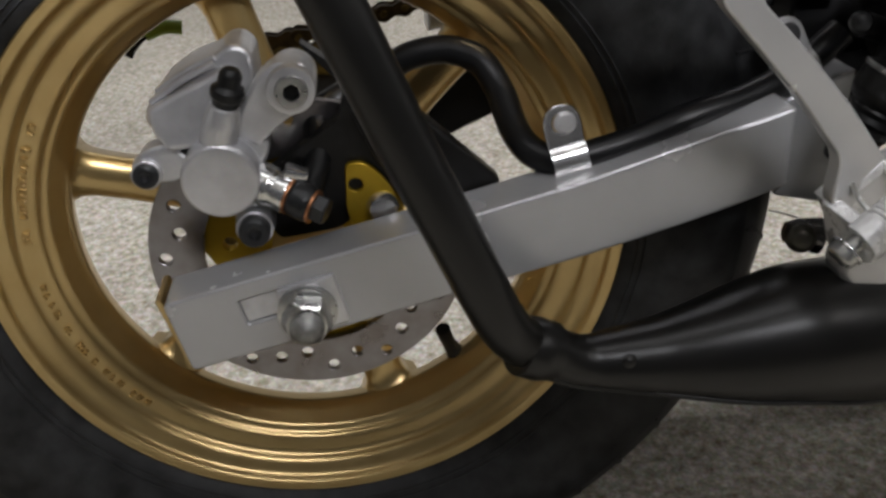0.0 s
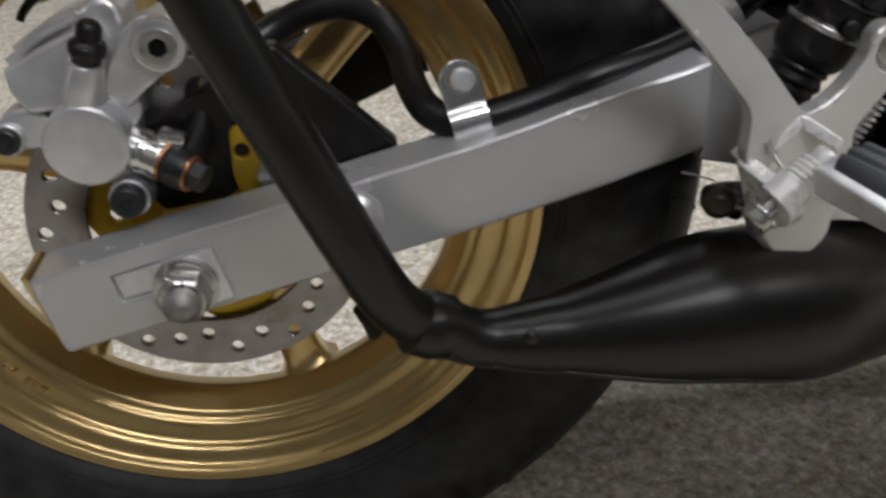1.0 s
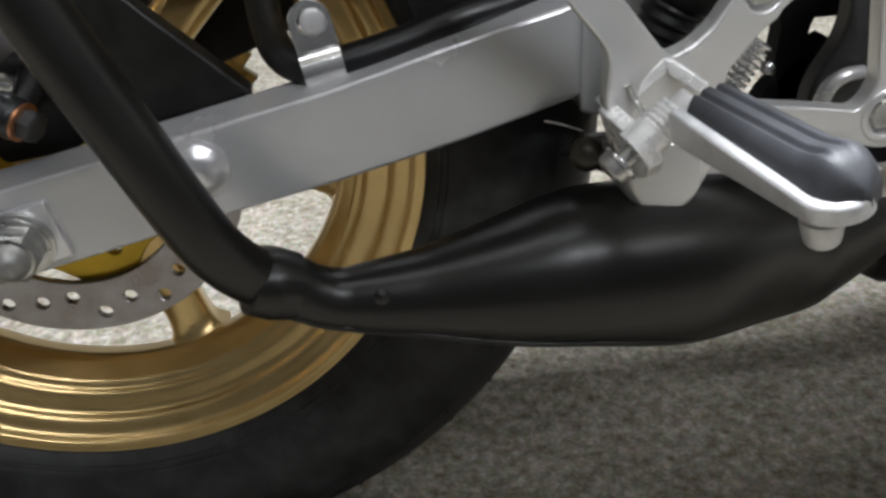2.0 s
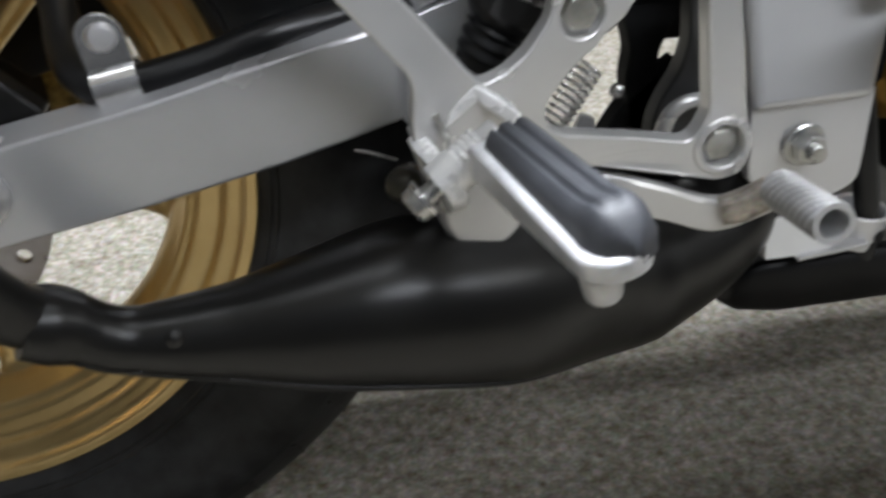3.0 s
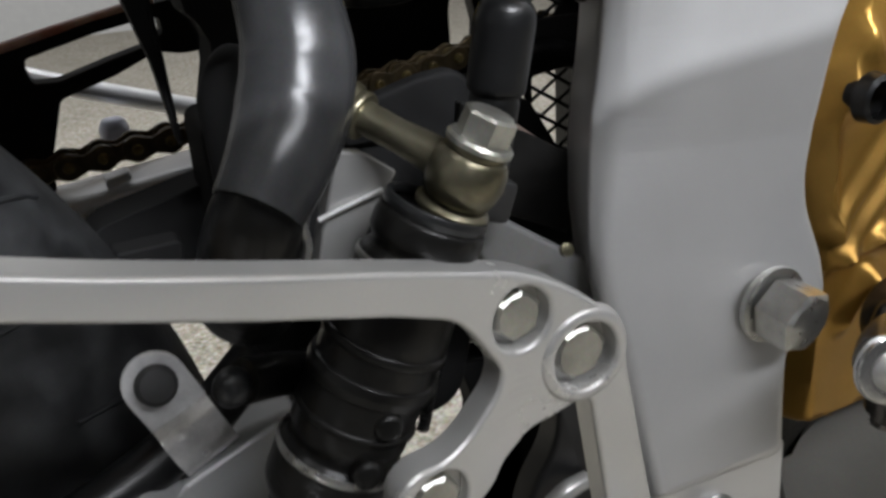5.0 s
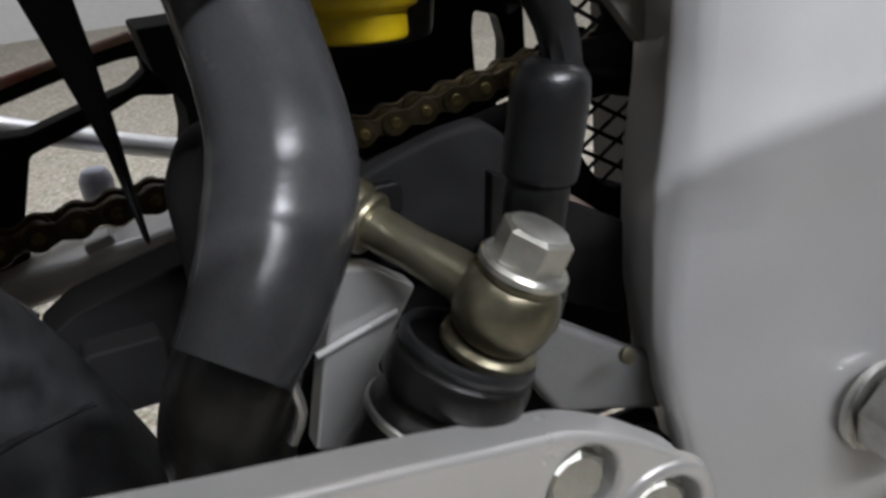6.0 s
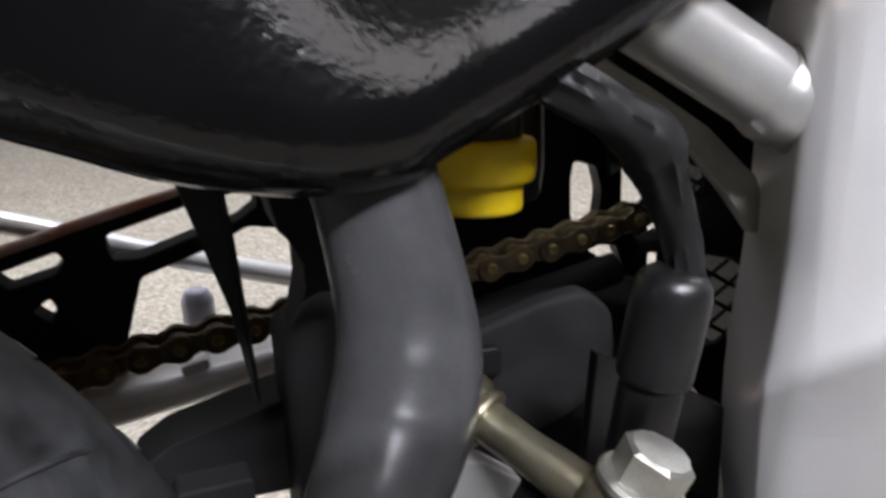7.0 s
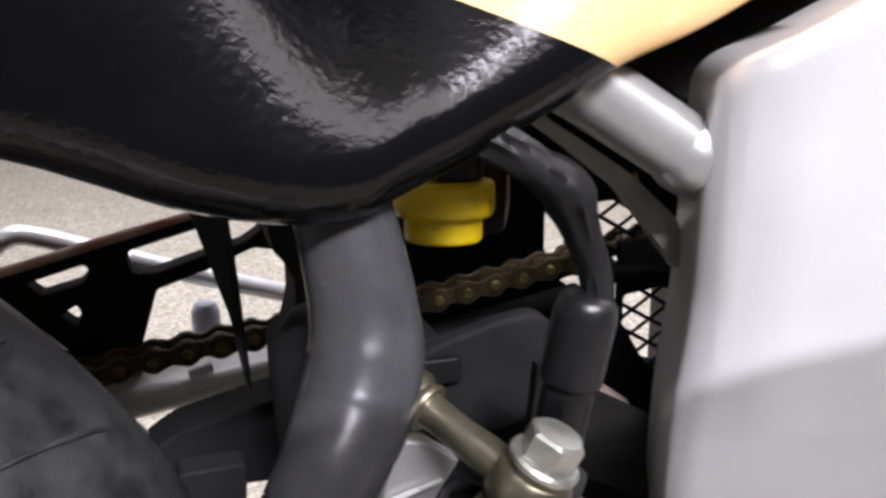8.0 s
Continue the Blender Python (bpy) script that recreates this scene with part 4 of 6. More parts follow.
footrest = foot_shape(0.0100, 0.0103, -0.0058, 0.0064, 0.02, 1.03, 0.0095, WORN_SILVER, "footrest", "worn silver folding footrest")
part("hinge_knuckle", tube([pin_a + pin_d * 0.008, pin_a + pin_d * 0.0172], 0.0076, 22, 1), HIGHLIT_SILVER, footrest)
part("peg_foot", lathe(soften([(0, 0), (0.0062, 0), (0.0050, 0.0075), (0.0035, 0.0090), (0, 0.0092)], 0.001), F1 - fd * 0.010 - fu * 0.0065 - fw * 0.002, -fu, 22), WORN_SILVER, footrest, "rounded peg foot")
pad = bmesh.new()
L = (F1 - F0).length
nrow, ncol = 26, 57
grid = []
for i in range(nrow):
    s = i / (nrow - 1)
    row = []
    end = 1.0 if s < 0.84 else math.sqrt(max(0.0, 1 - ((s - 0.84) / 0.16) ** 2))
    for k in range(ncol):
        c = -1 + 2 * k / (ncol - 1)
        w = 0.0100 * c * (0.15 + 0.85 * end)
        dome = (1 - abs(c) ** 4) * (0.0082 + 0.0022 * math.exp(-((s - 0.86) / 0.09) ** 2)) * (0.25 + 0.75 * end)
        rib = 0.0015 * max(0, math.sin(c * math.pi * 3.5)) ** 1.4 * (1 if s < 0.80 else max(0, 1 - (s - 0.80) / 0.07))
        row.append(pad.verts.new(F0 + fd * (0.10 * L + s * 0.92 * L) + fw * (w + 0.0025) + fu * (0.0040 + dome - rib)))
    grid.append(row)
for i in range(nrow - 1):
    for k in range(ncol - 1):
        pad.faces.new((grid[i][k], grid[i][k + 1], grid[i + 1][k + 1], grid[i + 1][k]))
skirt = [grid[i][0] for i in range(nrow)] + [grid[-1][k] for k in range(1, ncol)] + [grid[i][-1] for i in range(nrow - 2, -1, -1)] + [grid[0][k] for k in range(ncol - 2, 0, -1)]
low = [pad.verts.new(v.co - fu * 0.0042) for v in skirt]
for k in range(len(skirt)):
    j = (k + 1) % len(skirt)
    pad.faces.new((skirt[k], low[k], low[j], skirt[j]))
pad.faces.new(low)
part("footrest_pad", pad, RUBBER_SOFT, footrest, "grooved dark grey rubber footrest pad", angle=60)
part("bracket_knob", lathe(soften([(0, 0), (0.0036, 0), (0.0052, 0.002), (0.0066, 0.007), (0.0068, 0.013), (0.0042, 0.0165), (0, 0.017)], 0.0012), (0.2470, 0.3690, 0.2715), (-0.3, -1, 0.2), 28), shade("dull_olive_steel", (0.06, 0.056, 0.042), 0.36, 0.6, 0.3, 0.25, 1200, 90), bracket, "dull olive round stop knob", angle=60)
part("knob_stem", tube([(0.2412, 0.3660, 0.2730), (0.2480, 0.3660, 0.2715), (0.2560, 0.3650, 0.2700)], [0.0050, 0.0072, 0.0085], 20, 4), KICK, bracket, "dull steel stop stem")
part("cable_tie", tube([(0.2420, 0.3600, 0.2830), (0.2330, 0.3590, 0.2870), (0.2270, 0.3585, 0.2890)], 0.0004, 6, 3), AXLE_DARK, bracket, "thin wire end")

# -- brake pedal --
arm_pts = [(0.2850, 0.3640, 0.2660), (0.3000, 0.3615, 0.2655), (0.3250, 0.3595, 0.2615), (0.3450, 0.3585, 0.2555), (0.3635, 0.3578, 0.2488), (0.3740, 0.3560, 0.2495), (0.3860, 0.3500, 0.2580)]
pedal_bm = bmesh.new()
rows = []
for p, hh in zip(spline(arm_pts, 5), np.interp(np.linspace(0, 1, 31), [0, 0.5, 0.8, 1], [0.0074, 0.0070, 0.0066, 0.0062])):
    rows.append([pedal_bm.verts.new(p + Vector((0, dy, dz))) for dy, dz in ((-0.0030, -hh + 0.001), (-0.0024, -hh), (0.0035, -hh), (0.0035, hh), (-0.0018, hh), (-0.0030, hh - 0.0015))])
for r0, r1 in zip(rows, rows[1:]):
    for k in range(6):
        pedal_bm.faces.new((r0[k], r0[(k + 1) % 6], r1[(k + 1) % 6], r1[k]))
pedal_bm.faces.new(rows[0])
pedal_bm.faces.new(rows[-1][::-1])
pedal = part("brake_pedal", pedal_bm, SILVER_CAST, bike, "silver painted rear brake pedal with a rusty weld", angle=40)
tp0, tp1 = Vector((0.3862, 0.3455, 0.2630)), Vector((0.3845, 0.3080, 0.2680))
knurl = bmesh.new()
td, tu, tv = basis(tp1 - tp0)
n_seg, n_len = 48, 30
rings = []
for i in range(n_len + 1):
    ring = []
    for k in range(n_seg):
        a = math.tau * k / n_seg
        r = 0.0078 + (0.00026 * (1 if (k + 2 * i) % 6 < 3 else -1) if 0 < i < n_len else 0)
        ring.append(knurl.verts.new(tp0 + (tp1 - tp0) * (i / n_len) + (tu * math.cos(a) + tv * math.sin(a)) * r))
    rings.append(ring)
for r0, r1 in zip(rings, rings[1:]):
    for k in range(n_seg):
        knurl.faces.new((r0[k], r0[(k + 1) % n_seg], r1[(k + 1) % n_seg], r1[k]))
knurl.faces.new(rings[0])
inner_ring = [knurl.verts.new(tp1 + (v.co - tp1) * 0.72) for v in rings[-1]]
deep_ring = [knurl.verts.new(v.co - td * 0.02) for v in inner_ring]
for k in range(n_seg):
    j = (k + 1) % n_seg
    knurl.faces.new((rings[-1][k], rings[-1][j], inner_ring[j], inner_ring[k]))
    knurl.faces.new((inner_ring[k], inner_ring[j], deep_ring[j], deep_ring[k]))
knurl.faces.new(deep_ring)
part("pedal_tube", knurl, WORN_SILVER, pedal, "bright knurled pedal tube with an open end", angle=25)
WORN_STRUT = shade("dull_beige_strut", (0.24, 0.23, 0.20), 0.42, 0.3, 0.2, 0.2, 1200, 90)
RUST = shade("rusty_weld", (0.42, 0.38, 0.33), 0.4, 0.6, 0.4, 0.3, 900, 200, bump=0.5, bump_size=600)
part("weld", tube([(0.3690, 0.3555, 0.2500), (0.3770, 0.3530, 0.2530), (0.3850, 0.3490, 0.2600)], [0.0060, 0.0066, 0.0068], 16, 4, wobble=0.0012), RUST, pedal, "rusty weld")

# -- frame pivot plate --
f_out = [(0.3920, 0.4250), (0.3880, 0.3980), (0.3835, 0.3830), (0.3795, 0.3680), (0.3785, 0.3520), (0.3823, 0.3310), (0.3886, 0.2807), (0.4360, 0.2863), (0.4392, 0.3150), (0.4405, 0.3205), (0.4520, 0.3290), (0.4555, 0.3370), (0.4550, 0.3490),
         (0.4504, 0.3659), (0.4503, 0.3754), (0.4545, 0.3933), (0.4590, 0.4170), (0.4700, 0.4500), (0.4950, 0.5000), (0.4900, 0.5350), (0.4400, 0.5120), (0.4150, 0.5000), (0.3935, 0.4880), (0.3918, 0.4600)]


def plate_y(x, z):
    left = float(np.interp(z, [0.2807, 0.331, 0.352, 0.368, 0.383, 0.398, 0.425, 0.46, 0.488], [0.3886, 0.3823, 0.3785, 0.3795, 0.3835, 0.388, 0.392, 0.3918, 0.3935]))
    roll = 0.0044 * max(0.0, (0.021 - (x - left)) / 0.014) ** 2 * float(np.interp(z, [0.36, 0.40], [0.0, 1.0]))
    return 0.3757 - 0.175 * (x - 0.386) + float(np.interp(z, [0.25, 0.283, 0.32, 0.36, 0.39, 0.42, 0.50], [-0.004, 0, 0.0075, 0.0160, 0.0207, 0.0218, 0.0200])) + roll


frame_plate = part("frame_plate", slice_plate(slice_plate(plate(rounded(f_out, [0.01, 0.008, 0.008, 0.008, 0.01, 0.01, 0.004, 0.005, 0.004, 0.006, 0.008, 0.006, 0.006, 0.008, 0.008, 0.01, 0.01, 0.01, 0.01, 0.01, 0.01, 0.008, 0.007, 0.01], 6), plate_y, 0.034, 0.0050, shift=(0.0130, 0.0), steps=5, tag=1), "z", [0.288 + 0.007 * k for k in range(20)], plate_y, 1), "x", [0.3945 + 0.0028 * k for k in range(8)], plate_y), SILVER, bike,
                   "silver painted frame pivot plate", angle=60)
tab_o = [(0.3880, 0.2900), (0.3925, 0.2500), (0.4070, 0.2385), (0.4300, 0.2420), (0.4390, 0.2490), (0.4372, 0.2900)]
part("lower_tab", plate(rounded(tab_o, [0, 0.004, 0.006, 0.008, 0.006, 0], 4), lambda x, z: 0.3795 - 0.175 * (x - 0.386), 0.006, 0.0012), SILVER, frame_plate, "silver lower frame tab")
bb = (0.4330, plate_y(0.4330, 0.3385), 0.3385)
part("pivot_washer", lathe(soften([(0, 0), (0.0125, 0), (0.0125, 0.0024), (0, 0.0024)], 0.0006), bb, (0, -1, 0), 40), ZINC, frame_plate)
part("pivot_bolt", hexagon((bb[0], bb[1] - 0.0024, bb[2]), (0.1, -1, -0.12), 0.0185, 0.0125, spin=0.25, dome=0.25), ZINC, frame_plate, "large plated pivot bolt", angle=20)
nb2 = (0.4125, 0.3745, 0.2665)
part("tab_nut", hexagon(nb2, (0, -1, 0), 0.0118, 0.0062, spin=0.3, flange=(0.0092, 0.0016)), ZINC, frame_plate, "plated flange nut")
part("tab_stud", lathe(soften([(0, 0.012), (0.0034, 0.012), (0.0040, 0.0112), (0.0040, 0)], 0.0004), nb2, (0, -1, 0), 20), ZINC, frame_plate)

# -- engine cover and kick lever --
def cover_height(x, z):
    """Cast ridges and hollows on the engine cover."""
    h = 0.0
    for (ax, az, bx, bz, w, hh) in ((0.524, 0.386, 0.4840, 0.3390, 0.0036, 0.0055), (0.540, 0.380, 0.4905, 0.3315, 0.0038, 0.0060), (0.480, 0.3850, 0.4860, 0.3410, 0.0035, 0.0035),
                                    (0.4905, 0.3295, 0.5140, 0.3340, 0.0036, 0.005), (0.5140, 0.3340, 0.5420, 0.3265, 0.0036, 0.006), (0.4985, 0.3010, 0.5095, 0.3185, 0.0036, 0.005), (0.5095, 0.3185, 0.5260, 0.3075, 0.0032, 0.004),
                                    (0.5420, 0.3265, 0.5360, 0.3480, 0.0035, 0.005), (0.4930, 0.4100, 0.5040, 0.3900, 0.0040, 0.005)):
        d = Vector((bx - ax, bz - az))
        t = max(0.0, min(1.0, ((x - ax) * d.x + (z - az) * d.y) / d.length_squared))
        q = math.hypot(x - ax - d.x * t, z - az - d.y * t)
        h += hh * math.exp(-(q / w) ** 2)
    h += 0.006 * math.exp(-(math.hypot(x - 0.4885, z - 0.3912) / 0.008) ** 2)
    return h + 0.0005 * noise.noise(Vector((x * 60, z * 60, 3)))


cov = bmesh.new()
nx, nz = 70, 70
gx = [[None] * nz for _ in range(nx)]
for i in range(nx):
    for k in range(nz):
        x, z = 0.470 + 0.135 * i / (nx - 1), 0.248 + 0.192 * k / (nz - 1)
        edge = max(0.0, 0.003 + float(np.interp(z, [0.248, 0.293, 0.317, 0.342, 0.382, 0.41, 0.44], [0.486, 0.484, 0.483, 0.482, 0.4795, 0.487, 0.495])) - x) * 3.0 + max(0.0, 0.258 - z) * 3.0
        gx[i][k] = cov.verts.new((x, 0.4040 + edge - cover_height(x, z), z))
for i in range(nx - 1):
    for k in range(nz - 1):
        cov.faces.new((gx[i][k], gx[i + 1][k], gx[i + 1][k + 1], gx[i][k + 1]))
rimv = [gx[i][0] for i in range(nx)] + [gx[-1][k] for k in range(1, nz)] + [gx[i][-1] for i in range(nx - 2, -1, -1)] + [gx[0][k] for k in range(nz - 2, 0, -1)]
bk = [cov.verts.new((v.co.x, 0.47, v.co.z)) for v in rimv]
for k in range(len(rimv)):
    j = (k + 1) % len(rimv)
    cov.faces.new((rimv[k], bk[k], bk[j], rimv[j]))
# black strip put in as the shade between plate and cover
part("gap_shade_strip", plate(rounded([(0.449, 0.270), (0.480, 0.270), (0.484, 0.36), (0.492, 0.43), (0.462, 0.43), (0.452, 0.36)], 0.004), 0.4230, 0.01, 0.001), MATT, frame_plate, "black strip standing for the shade in the gap")
engine = part("engine_cover", cov, GOLD_COVER, bike, "gold cast engine side cover with ridges", angle=60)
part("cover_socket", lathe([(0.0068, 0.006), (0.0082, 0.005), (0.0086, 0), (0.0060, 0.002), (0.0052, -0.006), (0, -0.006)], (0.4885, 0.3965, 0.3912), (0, -1, 0), 28), BOLT_DARK, engine, "dark recessed cover screw")
kb = Vector((0.5055, 0.3620, 0.3110))
kick = part("kick_lever", tube([(0.4655, 0.3550, 0.2985), (0.4680, 0.3530, 0.3080), (0.4725, 0.3510, 0.3180), (0.4780, 0.3510, 0.3285), (0.4825, 0.3530, 0.3410), (0.4895, 0.3545, 0.3620), (0.4960, 0.3550, 0.3840), (0.5010, 0.3550, 0.4050), (0.508, 0.356, 0.440)],
                               [0.0085, 0.0130, 0.0150, 0.0148, 0.0118, 0.0086, 0.0078, 0.0075, 0.0075], 30, 6), KICK, engine, "dark chrome kick lever", angle=60)
part("lever_boss", lathe(soften([(0, 0.012), (0.010, 0.012), (0.0135, 0.009), (0.0148, 0.002), (0.0148, -0.03), (0, -0.03)], 0.0015), kb, (-0.15, -1, 0.1), 36), KICK, kick, "rounded lever boss")
part("boss_block", block((0.4900, 0.3680, 0.3120), (0.028, 0.022, 0.026), Matrix.Rotation(0.4, 3, "Y"), 0.006, 3), KICK, kick)
part("lever_tab", block((0.4870, 0.3700, 0.2820), (0.012, 0.006, 0.010), Matrix.Rotation(0.5, 3, "Y"), 0.0015), KICK, kick)
part("tab_screw", lathe(soften([(0, 0.004), (0.0036, 0.004), (0.0042, 0.003), (0.0042, -0.006)], 0.0006), (0.5040, 0.3740, 0.2790), (-0.1, -1, 0.05), 18), BOLT_DARK, kick, "small black screw")
part("clamp_washer", lathe(soften([(0.0062, 0.0026), (0.0100, 0.0026), (0.0105, 0.0012), (0.0105, 0), (0, 0)], 0.0005), (0.4360, 0.3385, 0.3350), (-0.35, -1, 0.15), 30), ALLOY_BRIGHT, kick, "bright lock washer")
CLAMP = Vector((0.4360, 0.3385, 0.3350))
CLAMP_D = Vector((-0.35, -1, 0.15)).normalized()
# black disc paints the shade in the recess round the screw
part("washer_gap_shade", lathe([(0, 0.0004), (0.0064, 0.0004), (0.0064, 0.0)], CLAMP, CLAMP_D, 24), PLASTIC, kick, "black disc painting the shade round the screw")
part("clamp_screw", lathe(soften([(0, 0.0052), (0.0014, 0.0052), (0.0018, 0.0062), (0.0040, 0.0054), (0.0062, 0.0030), (0.0066, 0.0)], 0.0007), CLAMP, CLAMP_D, 32), ALLOY, kick, "domed clamp screw", angle=60)
part("clamp_barrel", tube([(0.4365, 0.3395, 0.3350), (0.4470, 0.3450, 0.3330), (0.4600, 0.3490, 0.3285), (0.4720, 0.3510, 0.3220)], [0.0088, 0.0100, 0.0125, 0.0140], 28, 4), KICK, kick, angle=60)
part("end_screw", lathe(soften([(0.0020, 0.0015), (0.0026, 0.0040), (0.0074, 0.0040), (0.0086, 0.0030), (0.0088, -0.006), (0, -0.006)], 0.0006), (0.5040, 0.3480, 0.3010), (-0.2, -1, 0.05), 32), ALLOY, kick, "ring-faced end screw")
# flat black disc as the shade inside the screw's hole
part("screw_hole_shade", lathe([(0, 0.0018), (0.0025, 0.0018)], (0.5040, 0.3480, 0.3010), (-0.2, -1, 0.05), 16), PLASTIC, kick)

# -- drain hose and its collar --
drain = part("drain_hose", tube([(0.4460, 0.4050, 0.330), (0.4500, 0.4000, 0.290), (0.4590, 0.3960, 0.250), (0.4680, 0.3950, 0.215), (0.472, 0.396, 0.190)], 0.0058, 16, 6), HOSE_DARK, bike, "black drain hose")
part("hose_collar", lathe(soften([(0.0105, -0.010), (0.0120, -0.010), (0.0130, 0.008), (0.0122, 0.0088), (0.0105, 0.008), (0.0098, -0.008)], 0.0004), (0.4680, 0.4010, 0.2095), (0.05, -0.1, 1), 40), SILVER, drain, "silver hose guide ring with a hole")
# black disc laid on the ring, painting a shaded hole
part("collar_hole_shade", lathe([(0, 0.0004), (0.0030, 0.0004), (0.0030, -0.001)], (0.4735, 0.3893, 0.2070), (0.25, -1, 0), 18), PLASTIC, drain)
part("collar_foot", block((0.4480, 0.3930, 0.2040), (0.036, 0.016, 0.0024), Matrix.Rotation(-0.1, 3, "Y"), 0.0008), SILVER, drain, "flat silver foot")

# -- under cowl --
pan = bmesh.new()
prof = [(0.3925, 0.000), (0.3900, -0.004), (0.3905, -0.014), (0.3960, -0.030), (0.4080, -0.040), (0.4500, -0.046), (0.54, -0.046), (0.56, 0.010), (0.557, 0.010), (0.535, -0.038), (0.46, -0.036), (0.425, -0.018), (0.405, -0.003), (0.3950, 0.0010)]
stations = [(0.4080, 0.176, 0.012, 0.2), (0.4110, 0.186, 0.006, 0.6), (0.4180, 0.1950, 0.002, 0.9), (0.4400, 0.1965, 0, 1), (0.4900, 0.1970, 0, 1), (0.60, 0.1995, 0, 1), (0.80, 0.206, 0, 1)]
rows = []
for x, z, dy, k in stations:
    rows.append([pan.verts.new((x, y + dy, z + h * k)) for y, h in prof])
for r0, r1 in zip(rows, rows[1:]):
    for k in range(len(prof)):
        pan.faces.new((r0[k], r0[(k + 1) % len(prof)], r1[(k + 1) % len(prof)], r1[k]))
pan.faces.new(rows[0])
pan.faces.new(rows[-1][::-1])
under = part("under_cowl", pan, PLASTIC, bike, "black under cowl with a grey inside", angle=50)
inn = bmesh.new()
rows = []
for x, z in ((0.430, 0.1990), (0.50, 0.1995), (0.60, 0.2020), (0.80, 0.2085)):
    rows.append([inn.verts.new((x, y, z + h)) for y, h in ((0.3960, 0.0005), (0.4060, 0.0030), (0.4250, 0.014), (0.450, 0.032), (0.475, 0.044), (0.50, 0.046), (0.50, 0.040), (0.45, 0.026), (0.40, -0.002))])
for r0, r1 in zip(rows, rows[1:]):
    for k in range(9):
        inn.faces.new((r0[k], r0[(k + 1) % 9], r1[(k + 1) % 9], r1[k]))
inn.faces.new(rows[0])
inn.faces.new(rows[-1][::-1])
part("inner_shield", inn, PAN_IN, under, "smooth grey inner shield", angle=60)
part("white_bracket", plate(rounded([(0.4150, 0.2020), (0.4110, 0.2240), (0.4300, 0.2240), (0.4480, 0.2100), (0.4480, 0.2020)], 0.001), 0.3880, 0.004, 0.0006), WHITE_P, under, "white plastic bracket")
part("pan_tab", block((0.4060, 0.4050, 0.1900), (0.022, 0.004, 0.010), Matrix.Rotation(-0.6, 3, "Y"), 0.001), DARK_ALLOY, under)

# -- rear brake master cylinder --
m0, m1 = Vector((0.3205, 0.3745, 0.3985)), Vector((0.2720, 0.3850, 0.2960))
md = (m1 - m0).normalized()
ml = (m1 - m0).length
master = part("master_cylinder", lathe(soften([(0, 0.004), (0.0126, 0.004), (0.0134, 0.006), (0.0134, 0.0105), (0.0118, 0.0125), (0.0118, 0.014), (0.0138, 0.0155), (0.0138, 0.022), (0.0150, 0.032), (0.0150, 0.062), (0.0135, 0.066), (0.0160, 0.068), (0.0160, 0.079), (0.0140, 0.083),
                                                 (0.0115, 0.085), (0.0105, 0.100), (0.0090, 0.112), (0.0075, ml), (0, ml)], 0.0012), m0, md, 40), BLACK_CAST, bike, "black rear brake master cylinder", angle=45)
part("body_rib", block((0.2960, 0.3800, 0.3560), (0.010, 0.016, 0.046), Matrix.Rotation(0.55, 3, "Y"), 0.003, 3), BLACK_CAST, master, "black cast rib")
part("worn_ring", lathe([(0.0160, 0.0672), (0.01635, 0.0678), (0.01635, 0.0690), (0.0160, 0.0696)], m0, md, 40), ZINC, master, "thin worn edge")
part("rubber_bellows", lathe(soften([(0.0118, 0.084), (0.0128, 0.086), (0.0112, 0.088), (0.0124, 0.091), (0.0108, 0.093), (0.0118, 0.096), (0.0100, 0.099)], 0.0005), m0, md, 30), HOSE_DARK, master)
part("bright_ring", lathe(soften([(0.0112, 0.0030), (0.0112, 0.0012), (0.0124, 0.0012), (0.0128, 0.0026), (0.0122, 0.0042)], 0.0003), m0, md, 40), BOLT_DARK, master, "thin black ring")
part("lower_ring", lathe([(0.0138, 0.0160), (0.0142, 0.0165), (0.0142, 0.0176), (0.0138, 0.018)], m0, md, 40), ZINC, master, "thin worn edge")
part("dark_nut", lathe(soften([(0, 0), (0.0042, 0.0), (0.0047, 0.002), (0.0042, 0.006), (0.0022, 0.008), (0, 0.0084)], 0.0008), (0.2695, 0.3840, 0.3613), (-0.4, -1, 0.3), 24), BOLT_DARK, master, "shiny black round nut")
for s, r_, w in ((0.036, 0.0156, 0.0016), (0.0455, 0.0158, 0.0030), (0.0565, 0.0155, 0.0012)):
    part("cast_band", lathe(soften([(0.0140, s - w), (r_, s - w * 0.8), (r_ + 0.0004, s), (r_, s + w * 0.8), (0.0140, s + w)], 0.0004), m0, md, 40), BLACK_CAST, master)
for q in ((0.2990, 0.3655, 0.3500), (0.2925, 0.3650, 0.3395)):
    part("cast_boss", lathe(soften([(0, 0.003), (0.0024, 0.003), (0.0036, 0.002), (0.0042, -0.004)], 0.0005), q, (-0.1, -1, 0.2), 18), BLACK_CAST, master, "small black cast boss")
part("push_rod", coil(Vector((0.3285, 0.4000, 0.3420)), Vector((0.3220, 0.4000, 0.3190)), 0.0013, 0.0007, 16), BOLT_DARK, master, "thin black threaded rod")
part("nut_stem", tube([(0.2720, 0.3860, 0.3600), (0.285, 0.392, 0.355), (0.295, 0.392, 0.350)], 0.0055, 14, 4), BLACK_CAST, master)
